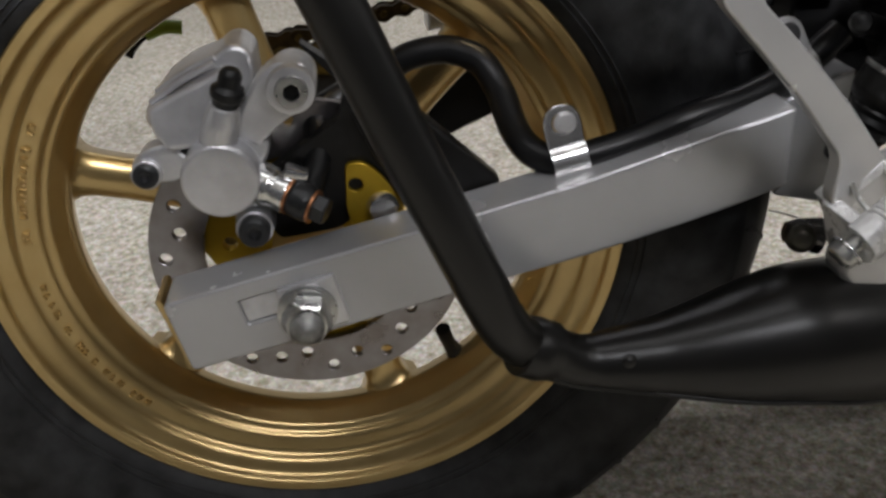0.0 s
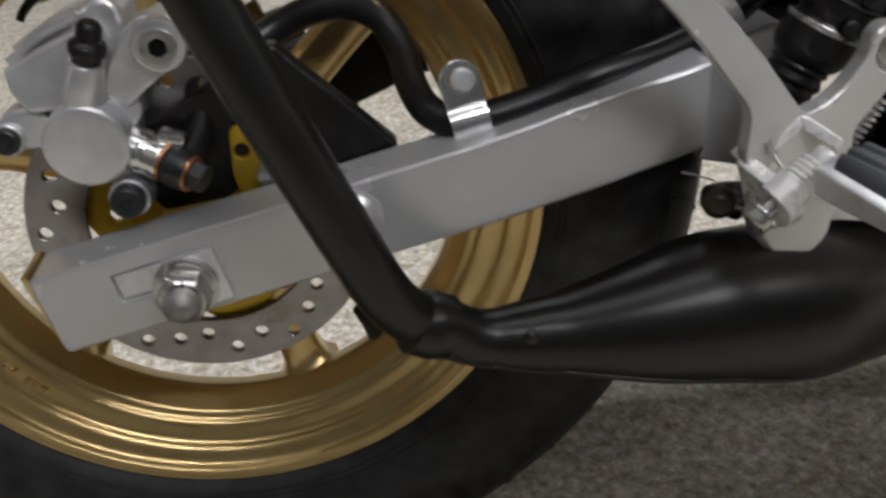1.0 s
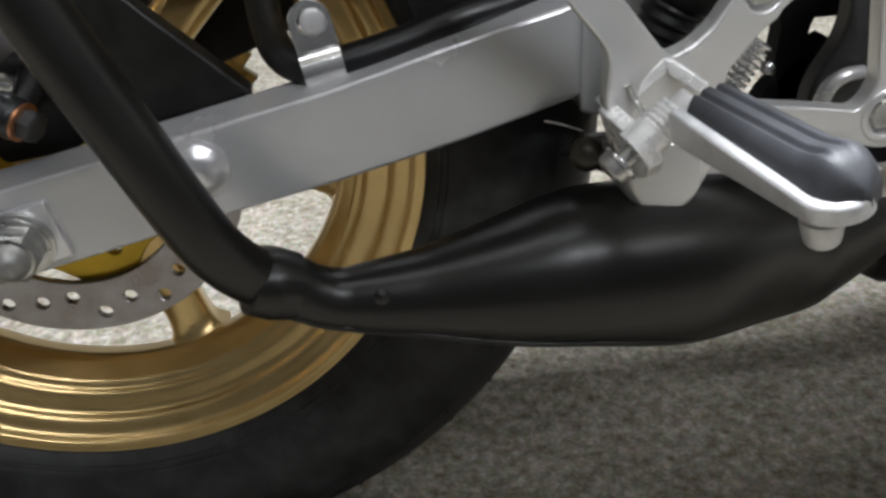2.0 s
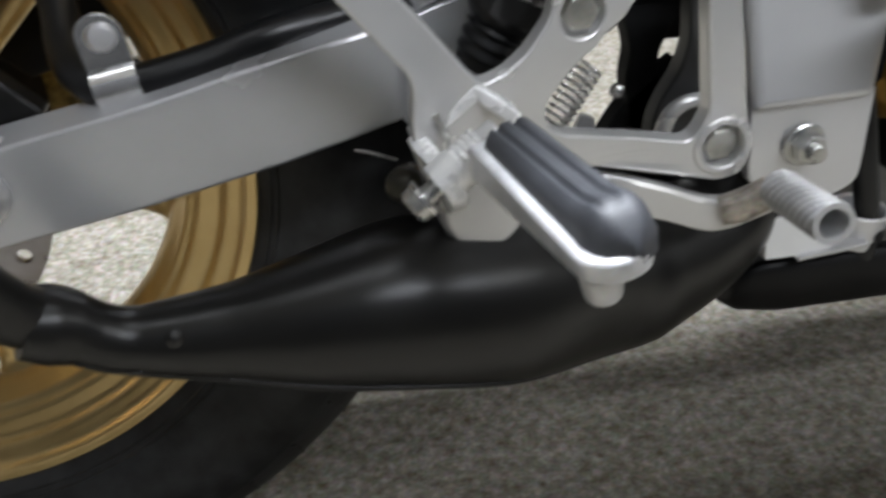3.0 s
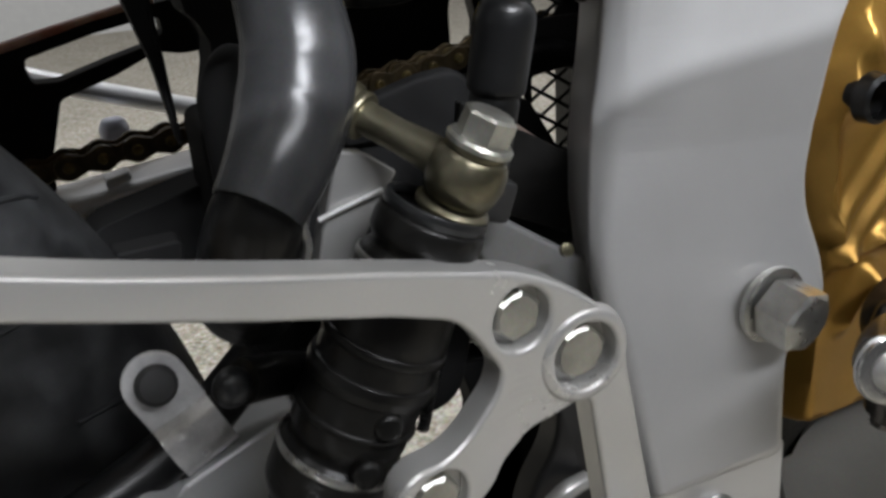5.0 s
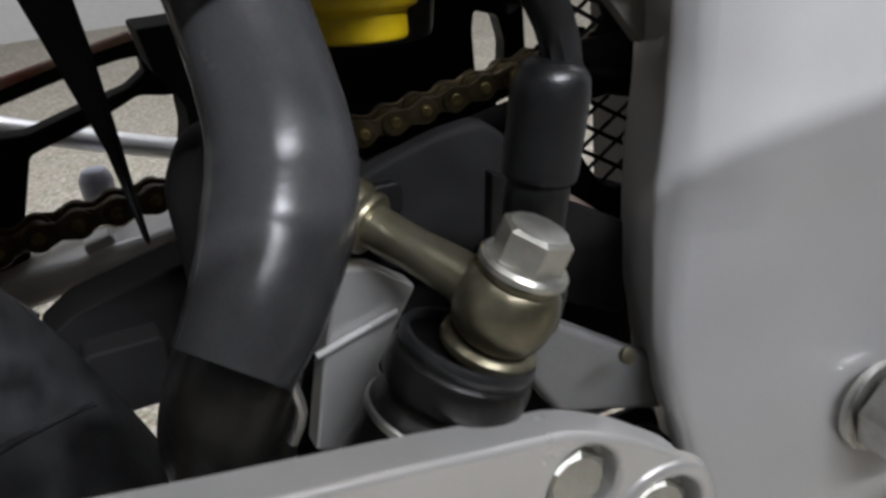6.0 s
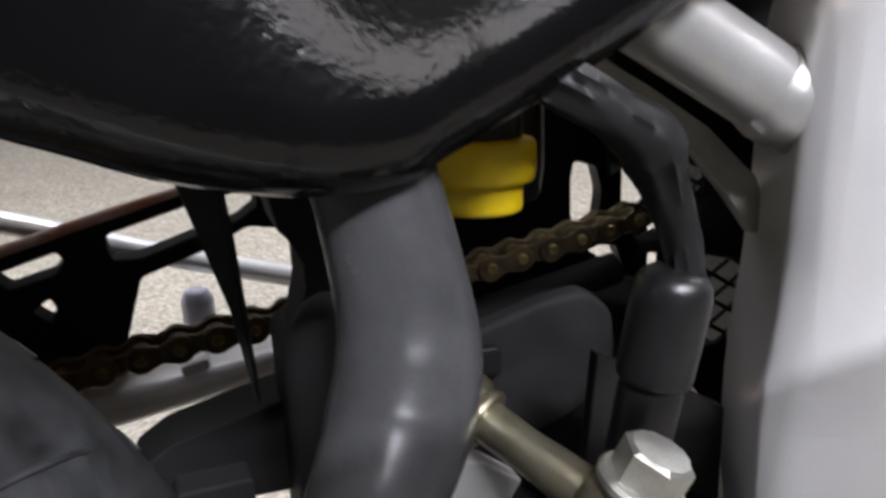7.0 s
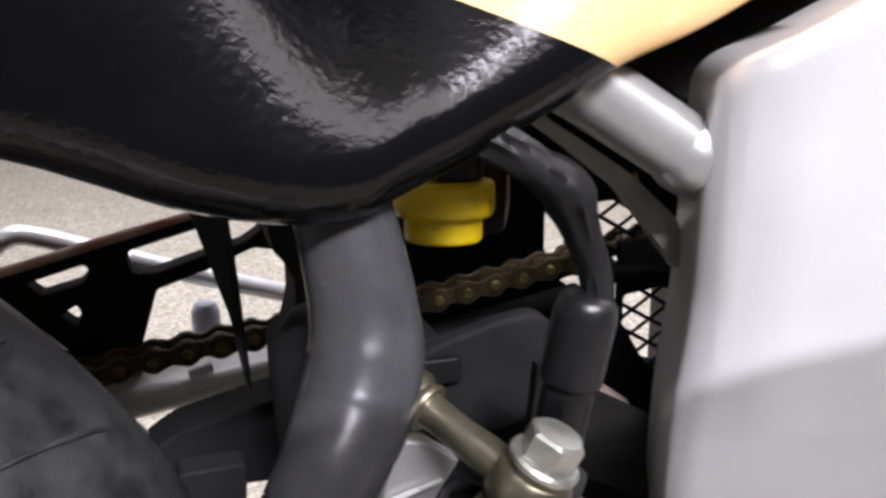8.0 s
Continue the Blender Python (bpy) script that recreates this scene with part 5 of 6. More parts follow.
# banjo union on top
bd = Vector((0.36, -0.22, 0.90)).normalized()
ball = Vector((0.3262, 0.3720, 0.4040))
part("union_ball", lathe(soften([(0, -0.0078), (0.0062, -0.0074), (0.0084, -0.0054), (0.0097, 0.0), (0.0086, 0.0046), (0.0066, 0.0064), (0, 0.0066)], 0.0022), ball, bd, 40), BRONZE, master, "olive plated banjo union", angle=60)
part("union_washer", lathe(soften([(0, 0.0060), (0.0076, 0.0060), (0.0076, 0.0072), (0, 0.0072)], 0.0003), ball, bd, 36), BRONZE, master)
part("union_seat", lathe(soften([(0, -0.0094), (0.0090, -0.0094), (0.0090, -0.0080), (0.0078, -0.0070), (0, -0.0070)], 0.0003), ball, bd, 36), BRONZE, master, "dull sealing washer")
part("union_bolt", hexagon(ball + bd * 0.0074, bd, 0.0112, 0.0064, spin=0.75, flange=(0.0080, 0.0018), dome=0.12), PLATED, master, "plated union bolt", angle=20)
part("union_pipe", tube([ball + Vector((-0.002, 0.002, 0.001)), (0.3210, 0.3795, 0.4082), (0.3160, 0.3870, 0.4118), (0.3105, 0.3952, 0.4158)], [0.0058, 0.0046, 0.0040, 0.0042], 20, 5), BRONZE, master, "olive plated steel pipe", angle=60)
part("pipe_collar", lathe(soften([(0, 0), (0.0058, 0), (0.0062, 0.0013), (0.0054, 0.0026), (0.0068, 0.004), (0.0068, 0.014), (0, 0.014)], 0.0006), (0.3115, 0.3937, 0.4151), (-0.55, 0.78, 0.36), 28), BRONZE, master, "flared pipe collar")

# -- grey hose and its neck --
grey = part("breather_hose", tube([(0.2800, 0.3800, 0.4030), (0.2868, 0.3840, 0.4110), (0.2935, 0.3905, 0.4200), (0.2975, 0.3950, 0.4300), (0.2980, 0.3985, 0.4410), (0.2960, 0.4020, 0.4570), (0.2930, 0.4080, 0.4760)],
                                  [0.0102, 0.0116, 0.0130, 0.0130, 0.0120, 0.0112, 0.0112], 36, 8), HOSE, bike, "thick dull grey rubber hose", angle=60)
part("hose_neck", tube([(0.2850, 0.3832, 0.4085), (0.2805, 0.3842, 0.3985), (0.2782, 0.3910, 0.3850), (0.2790, 0.4000, 0.3740)], [0.0096, 0.0112, 0.0122, 0.0125], 24, 5), BLACK_CAST, grey, "dark hose neck")
part("neck_clip", tube([(0.2885, 0.3770, 0.3990), (0.2890, 0.3765, 0.3930), (0.2865, 0.3765, 0.3880)], 0.0010, 8, 3), ZINC, grey)

# -- linkage lug and tubes behind the bracket --
lugp = part("frame_lug", plate(rounded([(0.3040, 0.4080), (0.3110, 0.4062), (0.3190, 0.4000), (0.3130, 0.3910), (0.3092, 0.3850), (0.3100, 0.3820), (0.3020, 0.3670), (0.2940, 0.3710), (0.2980, 0.3880)], 0.0008), 0.3950, 0.005, 0.0008), SILVER_CAST, bike, "shiny bent alloy frame lug")
# pale bead drawn as the highlight along the lug's fold
part("lug_fold", tube([(0.2970, 0.3935, 0.3925), (0.3050, 0.3935, 0.3946), (0.3140, 0.3935, 0.3968)], 0.0007, 8, 3), HIGHLIT_SILVER, lugp, "pale bead painting the highlight on the fold")
cross = part("cross_plate", plate(rounded([(0.3420, 0.3800), (0.3495, 0.3800), (0.3567, 0.3745), (0.3801, 0.3580), (0.4100, 0.3420), (0.4100, 0.3300), (0.3802, 0.3411), (0.3557, 0.3491), (0.3460, 0.3660)], 0.003), 0.4050, 0.006, 0.002), GREY_MID, bike, "dull grey frame cross plate")
part("tube_screw", lathe([(0, 0), (0.002, 0), (0.002, 0.0015), (0, 0.002)], (0.3690, 0.3962, 0.3660), (0, -1, 0.4), 14), BRONZE, cross)
part("tube_end", block((0.3470, 0.3995, 0.3860), (0.010, 0.012, 0.012), Matrix.Rotation(0.35, 3, "Y"), 0.002), DARK_ALLOY, cross)
part("side_strap", ear([(0.355, 0.430, 0.405), (0.392, 0.428, 0.383), (0.392, 0.428, 0.355), (0.352, 0.430, 0.375)], 0.004, (0, 1, 0)), BLACK_CAST, cross, "dark frame gusset")
part("stay_casting", plate(rounded([(0.3640, 0.3350), (0.3681, 0.3035), (0.3669, 0.2913), (0.3620, 0.2805), (0.3587, 0.2692), (0.3585, 0.2600), (0.3872, 0.2570), (0.3860, 0.3350)], [0.004, 0.01, 0.008, 0.008, 0.006, 0.002, 0.002, 0.004]), lambda x, z: 0.4000 + 0.004 * math.cos((z - 0.27) * 60), 0.010, 0.003), DARK_ALLOY, cross, "dark grey curved stay casting")
part("far_hook", tube([(0.3600, 0.3970, 0.2660), (0.3625, 0.3965, 0.2752), (0.3690, 0.3965, 0.2800), (0.3780, 0.3975, 0.2808)], [0.0036, 0.0036, 0.0034, 0.0030], 16, 5), SILVER_CAST, cross, "grey hooked stop")
part("inner_web", plate(rounded([(0.3545, 0.3100), (0.3607, 0.2890), (0.3597, 0.2754), (0.3630, 0.2551), (0.3594, 0.2453), (0.3821, 0.2420), (0.3788, 0.2618), (0.3746, 0.2875), (0.3829, 0.3100)], 0.003), 0.4400, 0.012, 0.001), MATT, cross, "black inner web")
# polished bead added to make the white glint on the web
part("web_glint", lathe(soften([(0, 0), (0.004, 0), (0.0035, 0.003), (0, 0.004)], 0.0008), (0.3560, 0.4400, 0.2704), (-0.4, -1, 0.4), 18), ALLOY_BRIGHT, cross, "small bright bead made for a glint")
part("stand_plate", plate(rounded([(0.3348, 0.2440), (0.3404, 0.2593), (0.3471, 0.2572), (0.3490, 0.2430)], 0.002), 0.4420, 0.004, 0.0008), SILVER, cross, "pale grey stand plate")
# three black plates added to darken gaps where floor would show
part("lower_filler", plate(rounded([(0.3375, 0.2220), (0.3390, 0.2270), (0.3570, 0.2590), (0.3660, 0.2700), (0.3850, 0.2840), (0.3920, 0.2500), (0.3920, 0.2220)], 0.002), 0.4400, 0.012, 0.001), MATT, cross, "black filler plate below the inner web")
part("dark_filler", plate(rounded([(0.344, 0.296), (0.380, 0.296), (0.388, 0.281), (0.432, 0.281), (0.432, 0.345), (0.405, 0.360), (0.360, 0.372), (0.344, 0.372)], 0.004), 0.4770, 0.02, 0.002), MATT, cross, "black filler plate hiding the floor behind")
part("rear_filler", plate(rounded([(0.2540, 0.3435), (0.2740, 0.3435), (0.2760, 0.3640), (0.2540, 0.3640)], 0.003), 0.4760, 0.01, 0.001), MATT, cross)
part("engine_mount", plate(rounded([(0.318, 0.372), (0.352, 0.352), (0.360, 0.330), (0.352, 0.300), (0.334, 0.296), (0.324, 0.318), (0.312, 0.345)], 0.01), 0.4350, 0.02, 0.002), MATT, cross, "black engine mount")

# -- chain, sprocket, guard --
CHAIN_Y = 0.5490
chain_z = lambda x: float(np.interp(x, [0.0231, 0.15, 0.249, 0.273, 0.36, 0.385, 0.411, 0.47], [0.335, 0.3600, 0.3755, 0.3780, 0.3852, 0.3890, 0.3930, 0.403]))  # noqa: E731
SPR_R = 0.0810
chain_path = []
pitch = 0.0127
x = 0.0231
while x < 0.47:
    chain_path.append((x, chain_z(x), 0.142))
    x += pitch * 0.99
for k in range(1, 14):
    a = math.pi / 2 + 0.14 + pitch / SPR_R * k
    chain_path.insert(0, (CX + SPR_R * math.cos(a), CZ + SPR_R * math.sin(a), math.tan(a + math.pi / 2)))
link_meshes = []
for wide in (0, 1):
    bm = bmesh.new()
    for side in (-1, 1):
        y = side * (0.0038 + 0.0016 * wide)
        lp = []
        for k in range(32):
            a = math.tau * k / 32
            c, sn = math.cos(a), math.sin(a)
            # two round eyes joined by a narrow waist
            if abs(c) < 0.15:
                lp.append((pitch * 0.9 * c, 0.0031 * math.copysign(1.0, sn)))
            else:
                b = math.copysign(math.acos(min(1.0, (abs(c) - 0.15) / 0.85)) * 1.42, sn)
                lp.append((math.copysign(pitch / 2 + 0.0051 * math.cos(b), c), 0.0051 * math.sin(b)))
        plate(lp, y - 0.0009, 0.0018, 0.0004, into=bm, steps=1)
    plates = len(bm.faces)
    for ex in (-pitch / 2, pitch / 2):
        if wide:
            lathe(soften([(0, -0.0070), (0.0012, -0.0070), (0.0014, -0.0074), (0.0020, -0.0072), (0.0023, -0.0064), (0.0023, 0.0064), (0.0018, 0.0072), (0, 0.0072)], 0.0002), (ex, 0, 0), (0, 1, 0), 12, into=bm)
        else:
            lathe([(0, -0.0034), (0.0036, -0.0034), (0.0036, 0.0034), (0, 0.0034)], (ex, 0, 0), (0, 1, 0), 12, into=bm)
    bmesh.ops.recalc_face_normals(bm, faces=bm.faces)
    bm.faces.ensure_lookup_table()
    for f in bm.faces[plates:]:
        f.material_index = 1
    me = bpy.data.meshes.new("link")
    bm.to_mesh(me)
    bm.free()
    me.materials.append(CHAIN_PLATE)
    me.materials.append(CHAIN_M)
    link_meshes.append(me)
spr = []
for k in range(36 * 4):
    a = math.tau * k / (36 * 4)
    spr.append((CX + (0.0785 + 0.0035 * math.cos(36 * a)) * math.cos(a), CZ + (0.0785 + 0.0035 * math.cos(36 * a)) * math.sin(a)))
sprocket = part("rear_sprocket", plate(spr, CHAIN_Y - 0.003, 0.006, 0.0005, [ring2(CX, CZ, 0.058, 48)] , steps=1), CHAIN_M, bike, "dark steel rear sprocket")
part("sprocket_plate", plate(ring2(CX, CZ, 0.0585, 48), CHAIN_Y - 0.001, 0.004, 0.0005, steps=1), BLACK_CAST, sprocket)
for i, ((xa, za, _), (xb, zb, _)) in enumerate(zip(chain_path, chain_path[1:])):
    ob = new("link", link_meshes[i % 2])
    ob.parent = sprocket
    ob.location = ((xa + xb) / 2, CHAIN_Y, (za + zb) / 2)
    ob.rotation_euler = (0, -math.atan2(zb - za, xb - xa), 0)

guard_out = [(0.130, 0.3930), (0.2040, 0.4080), (0.2450, 0.4175), (0.2700, 0.4235), (0.2941, 0.4276), (0.3300, 0.4320), (0.3300, 0.4080), (0.3010, 0.4070), (0.2920, 0.4090), (0.2750, 0.4020), (0.2530, 0.3955), (0.2450, 0.3720), (0.2440, 0.3600), (0.2250, 0.3560), (0.130, 0.3400)]
slots = [[(0.2435, 0.4080), (0.2440, 0.4125), (0.2700, 0.4188), (0.2880, 0.4218), (0.2950, 0.4220), (0.2955, 0.4160), (0.2885, 0.4115), (0.2740, 0.4080), (0.2540, 0.4025), (0.2450, 0.4030)],
         [(0.2060, 0.4035), (0.2275, 0.4088), (0.2293, 0.4055), (0.2260, 0.4010), (0.2110, 0.3978)], [(0.2165, 0.3890), (0.2230, 0.3930), (0.2245, 0.3885), (0.2220, 0.3835)]]
guard = part("chain_guard", plate(rounded(guard_out, 0.002), 0.5690, 0.012, 0.0008, [rounded(s, 0.0015) for s in slots]), MATT, bike, "black slotted chain guard with a faded red edge")
RED = shade("faded_red_tape", (0.50, 0.17, 0.13), 0.45, 0.0, 0.3, 0.2, 600, 60, second=(0.50, 0.40, 0.37))
# alloy paled to carry the light that doesn't reach the far rail
FAR_ALLOY_LIT = shade("alloy_paled_for_light", (0.86, 0.86, 0.87), 0.4, 0.15, 0.08, 0.15, 1500, 60)
part("red_edge", tube([(0.150, 0.5720, 0.3985), (0.2040, 0.5720, 0.4090), (0.2450, 0.5720, 0.4185), (0.2941, 0.572, 0.4282)], 0.0026, 10, 3), RED, guard, "faded red edge strip")
stand = part("far_footrest_bar", tube([(0.1600, 0.6000, 0.4040), (0.1850, 0.6000, 0.4075), (0.1960, 0.6000, 0.4140), (0.2050, 0.6000, 0.4150), (0.2300, 0.6000, 0.4060), (0.2677, 0.6000, 0.3915), (0.3038, 0.6000, 0.3790), (0.340, 0.600, 0.366)], 0.0044, 16, 5), SILVER, bike, "silver bar on the far side")
part("far_arm", plate([(0.10, 0.3280), (0.10, 0.3420), (0.24, 0.3580), (0.285, 0.3625), (0.36, 0.3700), (0.36, 0.3560), (0.285, 0.3505), (0.246, 0.3455)], 0.5565, 0.026, 0.0060, steps=4), FAR_ALLOY_LIT, stand, "silver far swingarm rail", angle=60)
part("far_bolt", lathe(soften([(0, 0), (0.0062, 0), (0.0062, 0.013), (0.0042, 0.0165), (0, 0.0168)], 0.001), (0.2715, 0.5900, 0.3645), (0, 0, 1), 20), PALE_BLUE, stand, "pale round adjuster")
# flat pale block at the rail's bright spot
part("far_arm_pale_block", block((0.2665, 0.5600, 0.3640), (0.010, 0.010, 0.004), Matrix.Rotation(-0.2, 3, "Y"), 0.0012), FAR_ALLOY_LIT, stand)
box_o = [(0.2440, 0.3590), (0.2550, 0.3660), (0.2880, 0.3730), (0.3150, 0.3760), (0.3150, 0.3400), (0.2900, 0.3420), (0.2650, 0.3430), (0.2500, 0.3480)]
shield = part("chain_shield", plate(rounded(box_o, 0.003), 0.5000, 0.02, 0.001), MATT, bike, "matt black plastic chain shield")
part("shield_panel", plate(rounded([(0.3290, 0.3980), (0.3370, 0.4015), (0.3570, 0.4066), (0.3700, 0.4078), (0.3785, 0.4005), (0.3800, 0.3880), (0.3760, 0.3727), (0.3560, 0.3660), (0.3380, 0.3700), (0.3290, 0.3840)], 0.004), 0.4620, 0.006, 0.002), MATT, shield, "dull black inner panel")
part("panel_tab", plate(rounded([(0.3285, 0.3975), (0.3415, 0.3972), (0.3430, 0.3955), (0.3425, 0.3885), (0.3285, 0.3890)], 0.0015), 0.4590, 0.0028, 0.0008), PLASTIC, shield, "dull black plastic tab")
part("back_panel", plate(rounded([(0.316, 0.300), (0.4500, 0.300), (0.4640, 0.352), (0.4640, 0.384), (0.4500, 0.390), (0.450, 0.500), (0.316, 0.500)], 0.004), 0.5750, 0.008, 0.001,
     [rounded([(0.4255, 0.4090), (0.4270, 0.4165), (0.4375, 0.4130), (0.4402, 0.4020), (0.4390, 0.3910), (0.4300, 0.3865), (0.4256, 0.3920)], 0.002), rounded([(0.4340, 0.3765), (0.4400, 0.3780), (0.4480, 0.3765), (0.4535, 0.3620), (0.4460, 0.3680)], 0.0012)]), PLASTIC, shield, "black inner panel")
part("inner_fender", plate(rounded([(0.290, 0.296), (0.344, 0.296), (0.345, 0.396), (0.288, 0.400), (0.288, 0.345)], 0.006), 0.4780, 0.03, 0.003), MATT, shield, "black inner fender")
part("chain_slider", tube([(0.315, 0.532, 0.3665), (0.36, 0.530, 0.3750), (0.42, 0.530, 0.3850)], 0.0060, 12, 3), MATT, shield, "black chain slider")
strut = part("fender_strut", ear([(0.2620, 0.4400, 0.4640), (0.2728, 0.4400, 0.4640), (0.2745, 0.4400, 0.4448), (0.2754, 0.4400, 0.4269), (0.2764, 0.4400, 0.4040), (0.2752, 0.4400, 0.4040), (0.2721, 0.4400, 0.4264), (0.2669, 0.4400, 0.4461)], 0.006, (0, 1, 0)), PLASTIC, bike, "black tapering fender strut")
part("rubber_bumper", tube([(0.2950, 0.4360, 0.4265), (0.2915, 0.4350, 0.4240), (0.2890, 0.4345, 0.4160), (0.2890, 0.4340, 0.4040), (0.289, 0.434, 0.385)], [0.003, 0.0062, 0.0080, 0.0080, 0.0075], 18, 5), MATT, strut, "black rubber bumper")
part("fender_block", ear([(0.2860, 0.4700, 0.4450), (0.3100, 0.4700, 0.4450), (0.3100, 0.4700, 0.3500), (0.2900, 0.4700, 0.3520), (0.2900, 0.4700, 0.4050), (0.2935, 0.4700, 0.4180), (0.2945, 0.4700, 0.4250), (0.2920, 0.4700, 0.4308), (0.2880, 0.4700, 0.4340)], 0.02, (0, 1, 0)), MATT, strut)
flap = part("hugger_flap", plate(rounded([(0.0640, 0.3130), (0.1020, 0.3260), (0.1560, 0.3230), (0.1570, 0.2945), (0.1350, 0.2930), (0.1040, 0.2805), (0.0860, 0.2750), (0.0700, 0.2900)], 0.002), 0.5080, 0.01, 0.001), PLASTIC, bike, "black plastic hugger flap")
part("cable_end", tube([(-0.058, 0.560, 0.343), (-0.066, 0.556, 0.341), (-0.073, 0.552, 0.335), (-0.076, 0.550, 0.330)], [0.0032, 0.003, 0.0026, 0.0024], 10, 4), HOSE_DARK, flap, "black cable end")
part("cable_sheath", tube([(-0.066, 0.556, 0.341), (-0.055, 0.560, 0.3435), (-0.045, 0.562, 0.342)], 0.0042, 10, 3), shade("green_sheath", (0.22, 0.33, 0.03), 0.5), flap, "yellow-green cable sheath")

# -- cap, spark wire boot, mesh --
cap = part("filler_cap", lathe(soften([(0, 0), (0.0112, 0), (0.0120, 0.0012), (0.0120, 0.0072), (0.0148, 0.0082), (0.0156, 0.0105), (0.0156, 0.0175), (0.0148, 0.0190), (0, 0.0195)], 0.0009), (0.3390, 0.4650, 0.4340), (0.05, 0.08, 1), 48), YELLOW, bike, "yellow plastic filler cap")
part("cap_neck", lathe([(0, 0.0195), (0.0120, 0.0195), (0.0120, 0.034), (0, 0.034)], (0.3390, 0.4650, 0.4340), (0.05, 0.08, 1), 24), BLACK_CAST, cap)
part("cap_reservoir", lathe(soften([(0, 0), (0.0150, 0), (0.0165, 0.01), (0.0165, 0.05), (0, 0.05)], 0.002), (0.3600, 0.5050, 0.4260), (0, 0, 1), 28), BLACK_CAST, cap, "black bottle behind the cap")
wire_b = part("wire_boot", lathe(soften([(0, -0.020), (0.0064, -0.020), (0.0066, -0.002), (0.0062, -0.0005), (0.0077, 0.0005), (0.0079, 0.018), (0.0072, 0.0215), (0.0050, 0.0235), (0, 0.0235)], 0.0012), (0.3480, 0.3960, 0.4150), (0.17, -0.05, 1), 36), HOSE_DARK, bike, "black rubber wire boot", angle=60)
part("wire", tube([(0.3550, 0.3960, 0.4345), (0.3535, 0.3970, 0.4440), (0.3500, 0.3970, 0.4545), (0.3476, 0.3970, 0.4605), (0.3445, 0.3970, 0.4645), (0.3390, 0.3975, 0.4685), (0.3330, 0.3985, 0.4725), (0.3260, 0.402, 0.4765)], [0.0038, 0.0039, 0.0046, 0.0062, 0.0060, 0.0048, 0.0046, 0.0044], 22, 5, wobble=0.0014), PLASTIC, wire_b, "flattened dark wire sleeve", angle=60)
mesh_bm = bmesh.new()
MX, MZ, MY = 0.4640, 0.3860, 0.5300
for k in range(-6, 7):
    for sgn in (-1, 1):
        a, b = Vector((MX - 0.036, MY, MZ + k * 0.0108 - sgn * 0.036 * 0.62)), Vector((MX + 0.036, MY, MZ + k * 0.0108 + sgn * 0.036 * 0.62))
        tube([a + Vector((0, 0.0006 * sgn, 0)), b + Vector((0, 0.0006 * sgn, 0))], 0.0009, 6, 1, into=mesh_bm)
grille = part("mesh_grille", mesh_bm, PLASTIC, bike, "black diamond wire mesh cover")
part("grille_frame", plate(rounded([(0.437, 0.335), (0.520, 0.335), (0.520, 0.408), (0.437, 0.408)], 0.001), 0.5260, 0.003, 0.0005,
     [rounded([(0.4395, 0.3840), (0.4700, 0.3870), (0.4800, 0.3780), (0.4800, 0.3600), (0.4680, 0.3470), (0.4570, 0.3460), (0.4395, 0.3630)], 0.002)]), MATT, grille, "black frame round the mesh")
part("upper_frame", plate(rounded([(0.4520, 0.4085), (0.5200, 0.4085), (0.5200, 0.4800), (0.4150, 0.4800), (0.4150, 0.4215), (0.4240, 0.4255), (0.4340, 0.4258), (0.4440, 0.4238), (0.4550, 0.4195), (0.4570, 0.4140)], 0.001), 0.5260, 0.003, 0.0005), MATT, grille, "black frame above the mesh")
part("grille_bar", tube([(0.4270, 0.5280, 0.3935), (0.4400, 0.5280, 0.3940), (0.4520, 0.5280, 0.3930), (0.4650, 0.528, 0.3885), (0.50, 0.528, 0.378)], [0.0030, 0.0055, 0.0062, 0.0055, 0.0055], 12, 3), PLASTIC, grille, "black cross bar")
part("grille_lower", plate(rounded([(0.400, 0.366), (0.436, 0.376), (0.452, 0.350), (0.475, 0.340), (0.500, 0.300), (0.42, 0.300)], 0.004), 0.5240, 0.02, 0.001), MATT, grille, "black lower case")
part("rusty_stub", tube([(0.3720, 0.4400, 0.3900), (0.3860, 0.4400, 0.3780)], [0.0065, 0.0072], 14, 1), shade("dull_brown_stub", (0.16, 0.12, 0.10), 0.5, 0.2), grille, "dull brown rubber stub")
part("copper_tag", block((0.4350, 0.5200, 0.4350), (0.010, 0.002, 0.004), Matrix.Rotation(-0.4, 3, "Y"), 0.0005), COPPER, grille)

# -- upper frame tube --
# the weaker light on the rail is put into its darkened colour
up = part("seat_rail", tube([(0.3420, 0.4260, 0.4960), (0.3600, 0.4250, 0.4860), (0.3780, 0.4220, 0.4745), (0.3960, 0.4180, 0.4625), (0.41, 0.416, 0.454)], 0.0100, 32, 3), SILVER_DIMMED, bike, "silver painted seat rail, colour darkened for dimmer light")
part("rail_weld", tube([(0.3895, 0.4195, 0.4672), (0.3930, 0.4187, 0.4646), (0.3965, 0.4180, 0.4622)], [0.0103, 0.0113, 0.0107], 32, 3, wobble=0.0008), SILVER_DIMMED, up, "rounded weld bead")
part("rail_gusset", ear([(0.3540, 0.4360, 0.4735), (0.3575, 0.4360, 0.4755), (0.3700, 0.4345, 0.4670), (0.3860, 0.4330, 0.4560), (0.4000, 0.4320, 0.4430), (0.4060, 0.4310, 0.4290), (0.3990, 0.4310, 0.4280), (0.3920, 0.4320, 0.4400), (0.3800, 0.4335, 0.4535), (0.3650, 0.4350, 0.4655)], 0.004, (0, 1, 0)), WORN_STRUT, up, "dull beige-grey rail strut")
